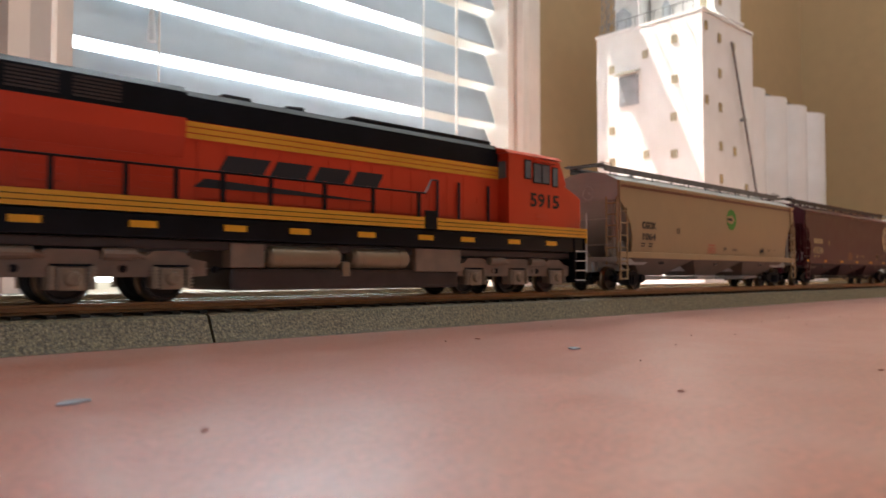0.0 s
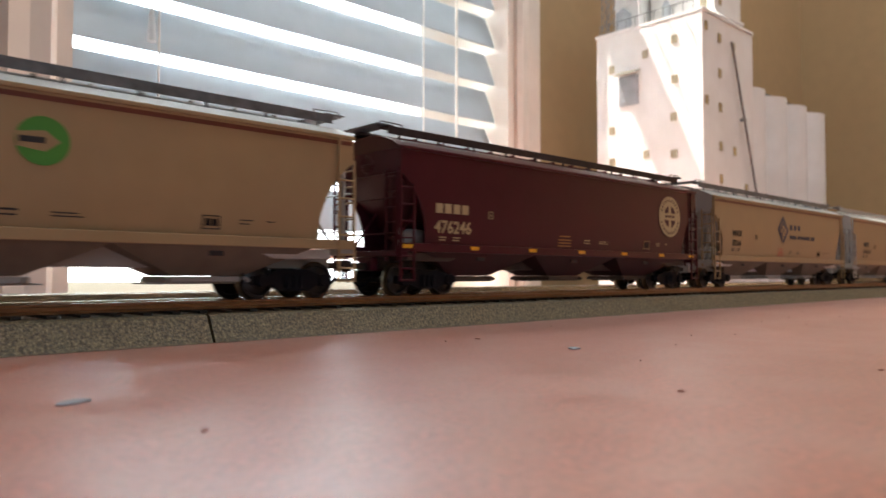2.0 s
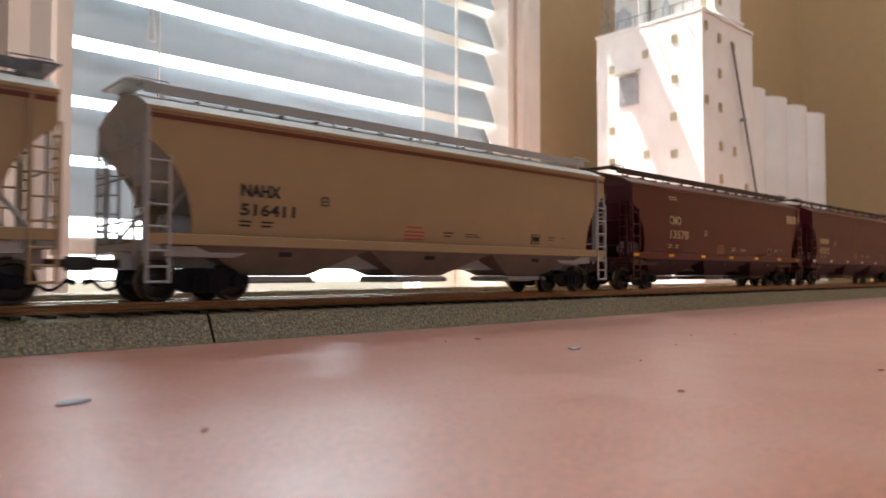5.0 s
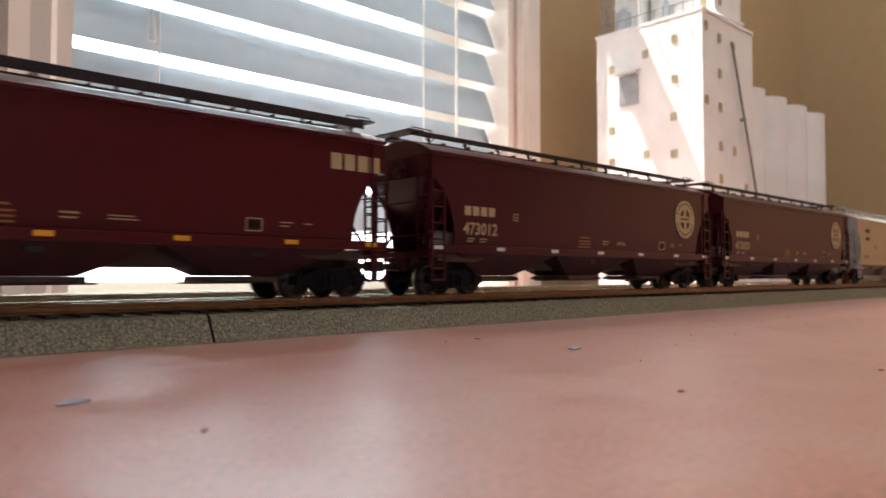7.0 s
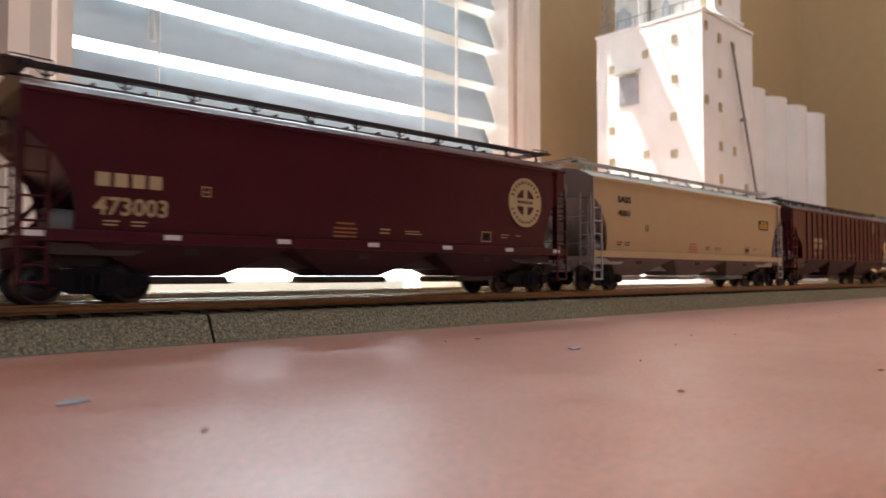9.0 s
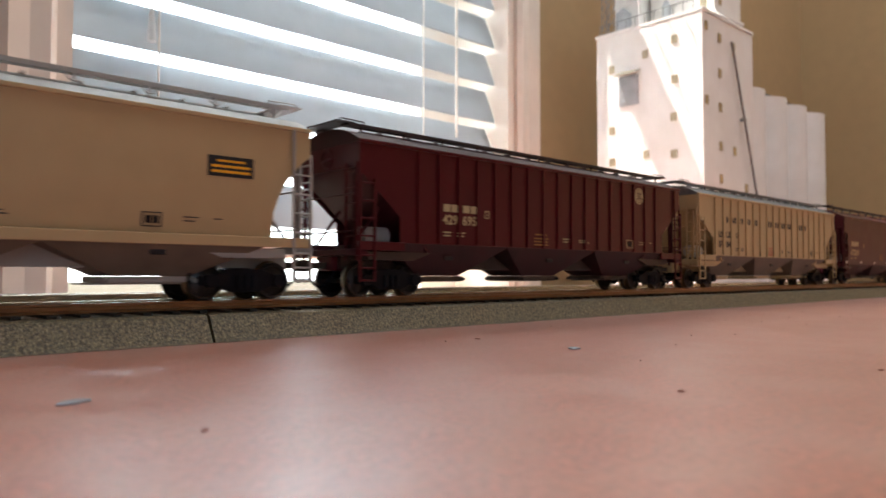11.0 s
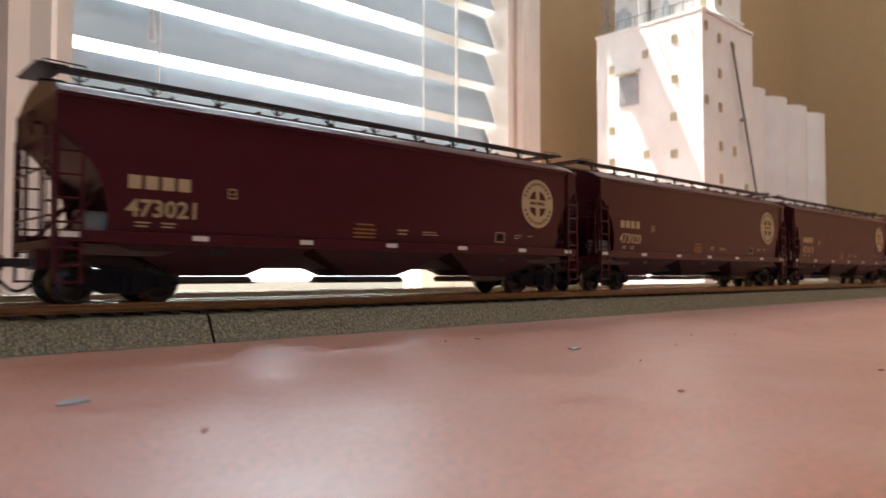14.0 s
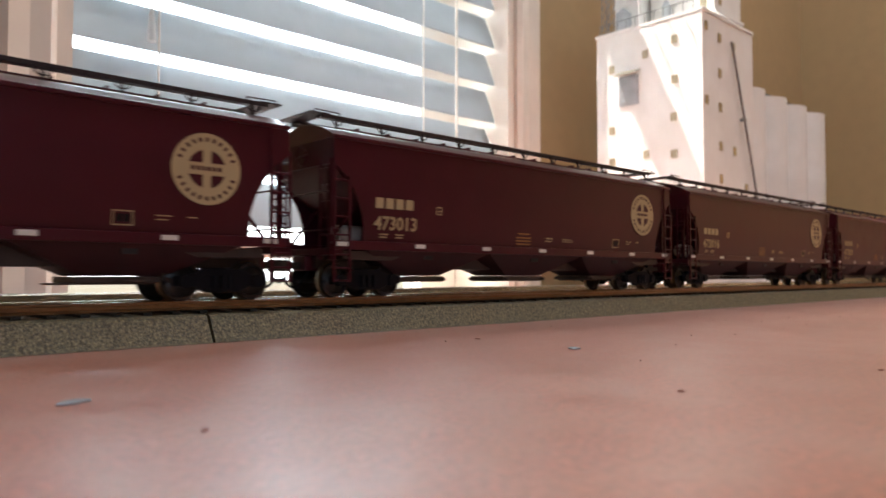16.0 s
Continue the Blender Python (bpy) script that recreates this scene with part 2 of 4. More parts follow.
def window():
    w = tagged(new("window_1"), "white-trimmed window with a half-closed slatted blind", "window", kind="structure")
    cw, y0, y1 = 0.048, WALL_Y - 0.018, WALL_Y - 0.0005
    prof = [(0, 0), (cw, 0), (cw, 0.012), (cw * 0.8, 0.018), (cw * 0.45, 0.013), (0.006, 0.015), (0, 0.009)]
    for name, x, s in (("casing", WIN_X0, -1), ("casing", WIN_X1, 1)):
        part(name, prism([(x + s * u, WALL_Y - 0.0005 - v) for u, v in prof], WIN_Z0 - 0.25, WIN_Z1 + 0.06, "z"), M["trim"], w)
    part("casing", box(WIN_X0 - cw, WIN_X1 + cw, y0, y1, WIN_Z1 + 0.061, WIN_Z1 + 0.12, bevel=0.004), M["trim"], w)
    part("window_sill", box(WIN_X0 + 0.001, WIN_X1 - 0.001, WALL_Y - 0.005, WALL_Y + 0.15, WIN_Z0 - 0.012, WIN_Z0 + 0.008, bevel=0.004), M["trim"], w)
    for x0, x1 in ((WIN_X0 + 0.0005, WIN_X0 + 0.014), (WIN_X1 - 0.014, WIN_X1 - 0.0005)):
        part("jamb", box(x0, x1, WALL_Y - 0.004, WALL_Y + 0.155, WIN_Z0 + 0.009, WIN_Z1 - 0.001), M["trim"], w)
    fy = WALL_Y + 0.105
    bm = bmesh.new()
    fx0, fx1 = WIN_X0 + 0.015, WIN_X1 - 0.015
    for a in ((fx0, fx0 + 0.024, fy, fy + 0.04, WIN_Z0 + 0.01, WIN_Z1 - 0.002), (fx1 - 0.070, fx1, fy, fy + 0.04, WIN_Z0 + 0.01, WIN_Z1 - 0.002),
              (fx0 + 0.025, fx1 - 0.071, fy, fy + 0.04, WIN_Z0 + 0.01, WIN_Z0 + 0.055), (fx0 + 0.025, fx1 - 0.071, fy, fy + 0.04, WIN_Z1 - 0.05, WIN_Z1 - 0.002)):
        add_box(bm, *a)
    part("window_frame", bm, M["trim"], w)
    part("meeting_rail", box(fx0 + 0.025, fx1 - 0.071, fy, fy + 0.04, 1.713, 1.764, bevel=0.003), M["trim"], w)
    for z0, z1 in ((WIN_Z0 + 0.056, 1.712), (1.765, WIN_Z1 - 0.051)):
        p = part("pane", box(fx0 + 0.025, fx1 - 0.071, fy + 0.018, fy + 0.022, z0, z1), M["glass"], w)
        p.visible_shadow = False


SLAT_W, SLAT_PITCH, SLAT_TILT = 0.0535, 0.0555, 67.4


def blind():
    b = tagged(new("window_blind"), "white slatted window blind, half closed and backlit", "blind")
    y = WALL_Y + 0.030
    x0, x1 = WIN_X0 + 0.017, WIN_X1 - 0.017
    b.location = (0, 0, 0)
    part("head_rail", box(x0, x1, y - 0.03, y + 0.03, WIN_Z1 - 0.05, WIN_Z1 - 0.003, bevel=0.003), M["trim"], b)
    bm = bmesh.new()
    n = 6
    top, bot = [], []
    for i in range(n + 1):
        u = i / n - 0.5
        bow = 0.0010 * (1 - 4 * u * u)
        top.append((u * SLAT_W, bow + 0.0008))
        bot.append((u * SLAT_W, bow - 0.0008))
    add_prism(bm, top + bot[::-1], x0, x1, "x")
    first = None
    z = WIN_Z0 + 0.1555
    while z < WIN_Z1 - 0.07:
        if first is None:
            first = s = smooth(part("slat", bm, M["slat"], b))
        else:
            s = share("slat", first, b)
        s.matrix_basis = pose(0, y, z, SLAT_TILT + random.uniform(-0.6, 0.6), random.uniform(-0.12, 0.12), 0)
        z += SLAT_PITCH
    part("bottom_rail", box(x0, x1, y - 0.022, y + 0.022, WIN_Z0 + 0.096, WIN_Z0 + 0.112, bevel=0.003), M["trim"], b)
    for x in (0.256, 0.594):
        for yy in (y - 0.030, y + 0.030):
            part("ladder_cord", rod((x, yy, WIN_Z0 + 0.10), (x, yy, WIN_Z1 - 0.02), 0.0010, 6), M["cord"], b)
    part("tilt_wand", rod((0.645, y - 0.038, WIN_Z0 + 0.26), (0.645, y - 0.038, WIN_Z1 - 0.05), 0.0018, 8), M["cord"], b)
    for x, z in ((0.243, 0.985), (0.250, 0.900)):
        cord = part("lift_cord", rod((x, y - 0.046, z + 0.03), (x, y - 0.046, WIN_Z1 - 0.05), 0.0008, 6), M["cord"], b)
        smooth(part("tassel", rod((x, y - 0.046, z), (x, y - 0.046, z + 0.030), 0.0045, 14, 0.0020), M["tassel"], cord))


def table():
    t = tagged(new("work_table"), "long table with a mottled red-brown top", "table")
    part("tabletop", box(-2.95, 1.83, -0.75, WALL_Y - 0.022, TZ - 0.03, TZ, bevel=0.002), M["table"], t)
    leg = None
    for x in (-2.85, 1.72):
        for y in (-0.66, 0.58):
            if leg is None:
                leg = part("leg", box(-0.03, 0.03, -0.03, 0.03, 0.0, TZ - 0.0305, bevel=0.004), M["floor"], t)
                leg.location = (x, y, 0)
            else:
                share("leg", leg, t, (x, y, 0))
    s = tagged(new("track_shelf"), "narrow red-brown shelf that carries the tracks onward", "shelf")
    part("board", box(1.832, 3.70, 0.125, 0.355, TZ - 0.03, TZ, bevel=0.002), M["table"], s)
    part("leg", box(3.58, 3.64, 0.21, 0.27, 0.0, TZ - 0.0305, bevel=0.004), M["floor"], s)


# ---- track ----
def track(name, yc, cork, label, side):
    """Cork roadbed in butted strips with ties and two rails on it."""
    t = tagged(new(name), label, "model track")
    t.location = (0, yc, 0)
    x0, x1 = -2.94, 3.68
    hw, top = 0.0165, TZ + 0.0073
    prof = [(-hw - 0.0055, TZ + 0.0001), (-hw - 0.0015, top - 0.0006), (-hw, top), (hw, top), (hw + 0.0015, top - 0.0006), (hw + 0.0055, TZ + 0.0001)]
    cuts = [x0, -0.44, 0.0805, 1.0, x1]
    for a, b in zip(cuts, cuts[1:]):
        part("roadbed_strip", prism(prof, a + 0.0004, b - 0.0004, "x"), cork, t)
    tie = None
    x = -0.546
    rest = bmesh.new()
    n = int((x - x0 - 0.004) / 0.0072)
    for k in range(-n, int((x1 - 0.004 - x) / 0.0072)):
        if k < 0 or k >= 300:
            xx = x + k * 0.0072
            add_box(rest, xx - 0.0010, xx + 0.0010, -0.0152, 0.0152, top + 0.0001, TZ + 0.0081)
    tagged(part("tie_rows", rest, M["tie"], t), kind="stuff")
    k = 0
    while x < x1 - 0.004:
        if k < 300:
            if tie is None:
                tie = part("tie", box(-0.0010, 0.0010, -0.0152, 0.0152, top + 0.0001, TZ + 0.0081), M["tie"], t)
                tie.location = (x, 0, 0)
            else:
                o = share("tie", tie, t, (x, random.uniform(-0.0003, 0.0003), 0))
        x += 0.0072
        k += 1
    base = TZ + 0.0082
    rp = [(-0.0013, base), (0.0013, base), (0.0013, base + 0.0003), (0.0004, base + 0.0007), (0.0004, RAIL - 0.0008), (0.0008, RAIL - 0.0006), (0.0008, RAIL - 0.0001), (0.0006, RAIL), (-0.0006, RAIL), (-0.0008, RAIL - 0.0001), (-0.0008, RAIL - 0.0006), (-0.0004, RAIL - 0.0008), (-0.0004, base + 0.0007), (-0.0013, base + 0.0003)]
    for s in (-1, 1):
        bm = prism([(u + s * 0.00905, v) for u, v in rp], x0, x1, "x")
        r = part("rail", bm, [side, M["rail"]], t)
        for p in r.data.polygons:
            if p.center.z > RAIL - 0.00012 or abs(p.center.z - (RAIL - 0.00005)) < 0.0001:
                p.material_index = 1
    return t


# ---- grain elevator ----
def elevator():
    e = tagged(new("grain_elevator"), "white styrene model grain elevator with tall silos", "model building")
    Y0, Y1, X0, X1 = 0.42, 0.577, 0.827, 0.9694
    H = TZ + 0.348
    part("headhouse", box(X0, X1, Y0, Y1, TZ, H, bevel=0.0008), M["white"], e)
    bm = bmesh.new()
    for a in ((X0 - 0.001, X1 + 0.001, Y0 - 0.001, Y0 + 0.002), (X0 - 0.001, X1 + 0.001, Y1 - 0.002, Y1 + 0.001), (X0 - 0.001, X0 + 0.002, Y0 + 0.0025, Y1 - 0.0025), (X1 - 0.002, X1 + 0.001, Y0 + 0.0025, Y1 - 0.0025)):
        add_box(bm, *a, H + 0.0002, H + 0.004)
    part("parapet", bm, M["white"], e)
    up = part("upper_tower", box(0.890, 0.968, 0.435, 0.529, H + 0.0003, H + 0.22, bevel=0.0008), M["white"], e)
    part("ledge", box(0.886, 0.9695, 0.431, 0.533, H + 0.016, H + 0.020, bevel=0.0006), M["white"], up)
    # small framed windows: west face first, then the front
    def opening(x, y, z, w, h, west, pane, par):
        bm = bmesh.new()
        t, d = 0.0012, 0.0012
        def bx(u0, u1, v0, v1, a, b):
            if west:
                add_box(bm, x - b, x - a, y + u0, y + u1, z + v0, z + v1)
            else:
                add_box(bm, x + u0, x + u1, y - b, y - a, z + v0, z + v1)
        bx(-w / 2, -w / 2 + t, -h / 2, h / 2, 0.0002, d)
        bx(w / 2 - t, w / 2, -h / 2, h / 2, 0.0002, d)
        bx(-w / 2 + t, w / 2 - t, h / 2 - t, h / 2, 0.0002, d)
        bx(-w / 2 + t, w / 2 - t, -h / 2, -h / 2 + t, 0.0002, d)
        bx(-w / 2 + t, w / 2 - t, -t / 4, t / 4, 0.0002, d)
        fr = part("window", bm, M["frame_tan"], par)
        bm = bmesh.new()
        bx(-w / 2 + t, w / 2 - t, -h / 2 + t, h / 2 - t, 0.0001, 0.0006)
        part("pane", bm, M[pane], fr)
    for y, dz in ((0.552, 0.075 * 4), (0.500, 0.310), (0.458, 0.320), (0.458, 0.268), (0.460, 0.220), (0.460, 0.172), (0.552, 0.215), (0.552, 0.172), (0.500, 0.176), (0.458, 0.124), (0.552, 0.128)):
        opening(X0, y, TZ + dz, 0.0085, 0.0105, True, "tan_pane", e)
    for x, dz in ((0.835, 0.330), (0.871, 0.322), (0.910, 0.318), (0.871, 0.276), (0.835, 0.236), (0.871, 0.232), (0.871, 0.182), (0.910, 0.180), (0.871, 0.140), (0.943, 0.134)):
        opening(x, Y0, TZ + dz, 0.0075, 0.0115, False, "yellow_pane", e)
    for y, dz in ((0.512, 0.372), (0.450, 0.382)):
        opening(0.890, y, TZ + dz, 0.0085, 0.0115, True, "tan_pane", up)
    opening(0.905, 0.435, TZ + 0.384, 0.0075, 0.0115, False, "yellow_pane", up)
    bm = bmesh.new()
    add_box(bm, X0 - 0.0022, X0 - 0.0002, 0.511, 0.540, TZ + 0.246, TZ + 0.286)
    lv = part("louver_panel", bm, M["grey_panel"], e)
    for i in range(8):
        part("slat", box(X0 - 0.0034, X0 - 0.0023, 0.5115, 0.5395, TZ + 0.249 + i * 0.0047, TZ + 0.2512 + i * 0.0047), M["grey_panel"], lv)
    part("louver_hood", prism([(X0 - 0.010, TZ + 0.2875), (X0 - 0.0003, TZ + 0.2935), (X0 - 0.0003, TZ + 0.2915), (X0 - 0.010, TZ + 0.286)], 0.508, 0.543), M["tan_pane"], e)
    # grain spout down the front
    part("spout", rod((0.898, Y0 - 0.004, TZ + 0.322), (0.965, Y0 - 0.006, TZ + 0.118), 0.0016, 10), M["spout"], e)
    part("spout_bracket", box(0.927, 0.933, Y0 - 0.0065, Y0 - 0.0003, TZ + 0.222, TZ + 0.226), M["spout"], e)
    # roof machinery and railing
    leg = part("stair_tower", box(0.866, 0.958, 0.5335, 0.572, H + 0.0003, H + 0.22, bevel=0.0008), M["white"], e)
    part("ledge", box(0.864, 0.960, 0.5337, 0.574, H + 0.052, H + 0.055, bevel=0.0005), M["white"], leg)
    for x, y, r, h in ((0.848, 0.5465, 0.0105, 0.034), (0.880, 0.4985, 0.0060, 0.040)):
        bm = rod((x, y, H + 0.0003), (x, y, H + h), r, 20)
        add_rod(bm, (x, y, H + h), (x, y, H + h + 0.008), r, 20, 0.002)
        add_rod(bm, (x, y, H + h * 0.55), (x, y, H + h * 0.55 + 0.002), r + 0.001, 20)
        smooth(part("dust_collector", bm, M["grey_panel"], e))
    bm = bmesh.new()
    add_tube(bm, [(0.848, 0.5465 - 0.010 + 0.010 * math.cos(radians(a)), H + 0.036 + 0.016 * math.sin(radians(a))) for a in range(90, -1, -15)] + [(0.848, 0.5365 + 0.010, H + 0.010)], 0.0022, 10)
    smooth(part("duct", bm, M["white"], e))
    # lattice mast in the rear corner of the roof
    mast = part("lattice_mast", rod((0.836, 0.574, H + 0.0003), (0.836, 0.574, H + 0.20), 0.0007, 6), M["spout"], e)
    for x, y in ((0.848, 0.574), (0.836, 0.562), (0.848, 0.562)):
        part("post", rod((x, y, H + 0.0003), (x, y, H + 0.20), 0.0007, 6), M["spout"], mast)
    for k in range(14):
        z = H + 0.004 + k * 0.014
        bm = bmesh.new()
        add_rod(bm, (0.836, 0.574, z), (0.836, 0.562, z + 0.014), 0.0005, 5)
        add_rod(bm, (0.836, 0.562, z), (0.836, 0.574, z + 0.014), 0.0005, 5)
        add_rod(bm, (0.836, 0.562, z), (0.848, 0.562, z + 0.014), 0.0005, 5)
        add_rod(bm, (0.836, 0.574, z), (0.836, 0.562, z), 0.0005, 5)
        part("cross_brace", bm, M["spout"], mast)
    rail = part("roof_railing", rod((X0 + 0.003, Y0 + 0.012, H + 0.018), (X0 + 0.003, Y1 - 0.003, H + 0.018), 0.0006, 6), M["spout"], e)
    for i in range(11):
        part("post", rod((X0 + 0.003, Y0 + 0.013 + i * 0.014, H + 0.0042), (X0 + 0.003, Y0 + 0.013 + i * 0.014, H + 0.018), 0.0005, 6), M["spout"], rail)
    # silos with a conveyor gallery on top
    r = 0.0385
    first = None
    for i in range(4):
        x = X1 + 0.0005 + r + i * 2 * r
        if first is None:
            bm = rod((0, 0, TZ), (0, 0, TZ + 0.282), r, 56)
            first = smooth(part("silo", bm, M["white"], e))
            first.location = (x, Y0 + r + 0.003, 0)
        else:
            share("silo", first, e, (x, Y0 + r + 0.003, 0))
    part("gallery", box(X1 + 0.001, X1 + 8 * r - 0.03, Y0 + 0.034, Y0 + 0.062, TZ + 0.2823, TZ + 0.296, bevel=0.001), M["gallery"], e)
    return e


# ---- small litter on the table ----
def litter():
    for x, y, w, d, a, label in ((0.029, 0.1057, 0.0040, 0.0020, 15, "pale blue paint fleck stuck to the table"), (0.137, 0.1026, 0.0034, 0.0024, 35, "pale grey paint fleck stuck to the table")):
        bm = bmesh.new()
        n = 11
        pts = [((w + random.uniform(-0.0006, 0.0006)) * math.cos(2 * math.pi * k / n) / 1.6, (d + random.uniform(-0.0005, 0.0005)) * math.sin(2 * math.pi * k / n) / 1.6) for k in range(n)]
        add_prism(bm, pts, TZ + 0.00005, TZ + 0.0003, "z")
        ob = part("paint_fleck", bm, M["fleck"])
        ob.matrix_world = pose(x, y, 0, 0, 0, a)
        tagged(ob, label, "debris", "flecks on the table")
    for x, y, w, a in ((0.0988, 0.0544, 0.0006, 20), (0.0347, 0.0771, 0.0007, 60), (0.1474, 0.0414, 0.0007, 40), (0.1385, 0.1360, 0.0010, 75)):
        bm = bmesh.new()
        pts = [(w * random.uniform(0.7, 1.2) * math.cos(2 * math.pi * k / 9), 0.7 * w * random.uniform(0.7, 1.2) * math.sin(2 * math.pi * k / 9)) for k in range(9)]
        add_prism(bm, pts, TZ + 0.00005, TZ + 0.0002, "z")
        ob = part("stain_spot", bm, M["stain"])
        ob.matrix_world = pose(x, y, 0, 0, 0, a)
        tagged(ob, "dark brown spot on the red table", "debris", "spots on the table")
    bm = bmesh.new()
    for i in range(60):
        x, y = random.uniform(0.10, 0.8), random.uniform(0.06, 0.165)
        r = random.uniform(0.00008, 0.00024)
        add_prism(bm, [(x + r * math.cos(k * 1.2566 + i), y + 0.7 * r * math.sin(k * 1.2566 + i)) for k in range(5)], TZ + 0.00003, TZ + 0.0002 + 0.4 * r, "z")
    tagged(part("dust_specks", bm, M["speck"]), "dark dust specks scattered over the table", "dust", kind="stuff")


room()
window()
blind()
table()
track("model_track", TRACK_Y, M["cork"], "model railway track on speckled cork roadbed", M["rail_side"])
track("model_track", TRACK2_Y, M["cork2"], "second model railway track on pale roadbed", M["rail"])
elevator()
litter()


# ---- train: all sizes of the rolling stock in millimetres ----
RUN_T = [0.0, 1.5, 3.5, 4.2, 6.3, 7.0, 9.0, 11.3, 12.5, 14.5, 16.0]
RUN_S = [0.0, 0.2525, 0.5921, 0.7099, 1.0632, 1.1798, 1.5117, 1.8952, 2.0983, 2.4406, 2.6998]
CARS = []
WHEELSETS = []


def mm(name, bm, mat, parent, label="", sm=0):
    for v in bm.verts:
        v.co *= 0.001
    ob = part(name, bm, mat, parent, label)
    return smooth(ob, sm) if sm else ob


def near(name, data_ob, parent, x=0.0, y=0.0, z=0.0, rot=(0, 0, 0)):
    return share(name, data_ob, parent, (x * 0.001, y * 0.001, z * 0.001), rot)


def lathe_y(profile, seg=28):
    """A turned solid about the y axis from (radius, y) pairs."""
    bm = bmesh.new()
    rings = []
    for r, y in profile:
        rings.append([bm.verts.new((r * math.cos(2 * math.pi * k / seg), y, r * math.sin(2 * math.pi * k / seg))) for k in range(seg)])
    for a, b in zip(rings, rings[1:]):
        for k in range(seg):
            bm.faces.new((a[k], a[(k + 1) % seg], b[(k + 1) % seg], b[k]))
    bm.faces.new(rings[0])
    bm.faces.new(rings[-1])
    return bm


P = {
    "maroon": material("maroon_paint", (0.066, 0.0064, 0.0145), 0.32, spread=0.06, scale=90, second=(0.056, 0.0055, 0.012), second_scale=25, second_amount=0.6, spec=0.32),
    "red_maroon": material("red_oxide_paint", (0.082, 0.0058, 0.0105), 0.34, spread=0.06, scale=90, second=(0.07, 0.005, 0.009), second_scale=25, second_amount=0.6, spec=0.32),
    "tan": material("tan_paint", (0.365, 0.252, 0.128), 0.38, spread=0.04, scale=90, second=(0.34, 0.236, 0.13), second_scale=25, second_amount=0.6),
    "cream": material("cream_paint", (0.50, 0.36, 0.19), 0.38, spread=0.04, scale=90, second=(0.5, 0.36, 0.19), second_scale=25, second_amount=0.6),
    "grey": material("light_grey_paint", (0.40, 0.385, 0.36), 0.42, spread=0.05, scale=90, second=(0.36, 0.34, 0.31), second_scale=25, second_amount=0.6),
    "brown_stripe": material("brown_eave_stripe", (0.17, 0.05, 0.03), 0.4),
    "orange": material("orange_paint", (0.60, 0.048, 0.014), 0.34, spread=0.05, scale=90, second=(0.54, 0.043, 0.013), second_scale=22, second_amount=0.5),
    "yellow": material("yellow_paint", (0.72, 0.33, 0.025), 0.4, spread=0.05),
    "black": material("black_paint", (0.005, 0.006, 0.009), 0.36, spread=0.25, scale=120, spec=0.22),
    "letter_cream": material("cream_lettering", (0.50, 0.39, 0.215), 0.5, spread=0.05),
    "letter_black": material("black_lettering", (0.012, 0.012, 0.016), 0.5),
    "letter_white": material("white_lettering", (0.75, 0.73, 0.68), 0.5, spread=0.05),
    "letter_blue": material("navy_lettering", (0.012, 0.025, 0.075), 0.5),
    "letter_green": material("green_emblem", (0.06, 0.25, 0.03), 0.5),
    "letter_red": material("red_lettering", (0.45, 0.06, 0.04), 0.5),
    "reflector": material("yellow_reflector", (0.85, 0.40, 0.02), 0.4),
    "frame_tan": material("dusty_brown_frame", (0.25, 0.165, 0.11), 0.5, spread=0.15, scale=200, second=(0.16, 0.12, 0.09), second_scale=60, second_amount=0.7),
    "tank": material("bronze_air_tank", (0.30, 0.22, 0.14), 0.38, metal=0.35, spread=0.1),
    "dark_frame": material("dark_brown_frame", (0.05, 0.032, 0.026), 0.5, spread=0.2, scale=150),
    "walk": material("galvanised_walkway", (0.16, 0.16, 0.165), 0.5, metal=0.4, spread=0.2, scale=300),
    "dark_walk": material("dark_walkway", (0.035, 0.02, 0.022), 0.5, metal=0.3, spread=0.2, scale=300),
    # maroon darkened to hold the shade under the wagons; also on the ribbed roof
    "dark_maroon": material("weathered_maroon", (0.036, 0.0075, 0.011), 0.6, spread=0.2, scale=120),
    # brown-grey, darker than the tan wagon bodies
    "dusty_bay": material("dark_brown_grey", (0.165, 0.125, 0.095), 0.55, spread=0.12, scale=120),
    "axle_box": material("worn_bronze_axle_box", (0.30, 0.22, 0.15), 0.45, metal=0.2, spread=0.2, scale=250),
    "roof_maroon": material("glossy_maroon_roof", (0.075, 0.012, 0.018), 0.2, spread=0.06, scale=90, coat=0.5),
    "stencil": material("faded_gold_stencil", (0.36, 0.17, 0.05), 0.5),
    "copper": material("coupler_metal", (0.05, 0.045, 0.042), 0.4, metal=0.7),
    "window": material("cab_window_glass", (0.16, 0.18, 0.19), 0.06, spread=0.15, scale=120),
}

LIB = {}


def lib(key, build):
    """One shared mesh for each kind of repeated part."""
    if key not in LIB:
        ob = build()
        LIB[key] = ob.data
        bpy.data.objects.remove(ob)
    return LIB[key]


def place(name, key, build, parent, x=0.0, y=0.0, z=0.0, rot=(0, 0, 0), label=""):
    o = new(name, lib(key, build))
    o.parent = parent
    o.matrix_basis = pose(x * 0.001, y * 0.001, z * 0.001, *rot)
    if label:
        o["label"] = label
    return o


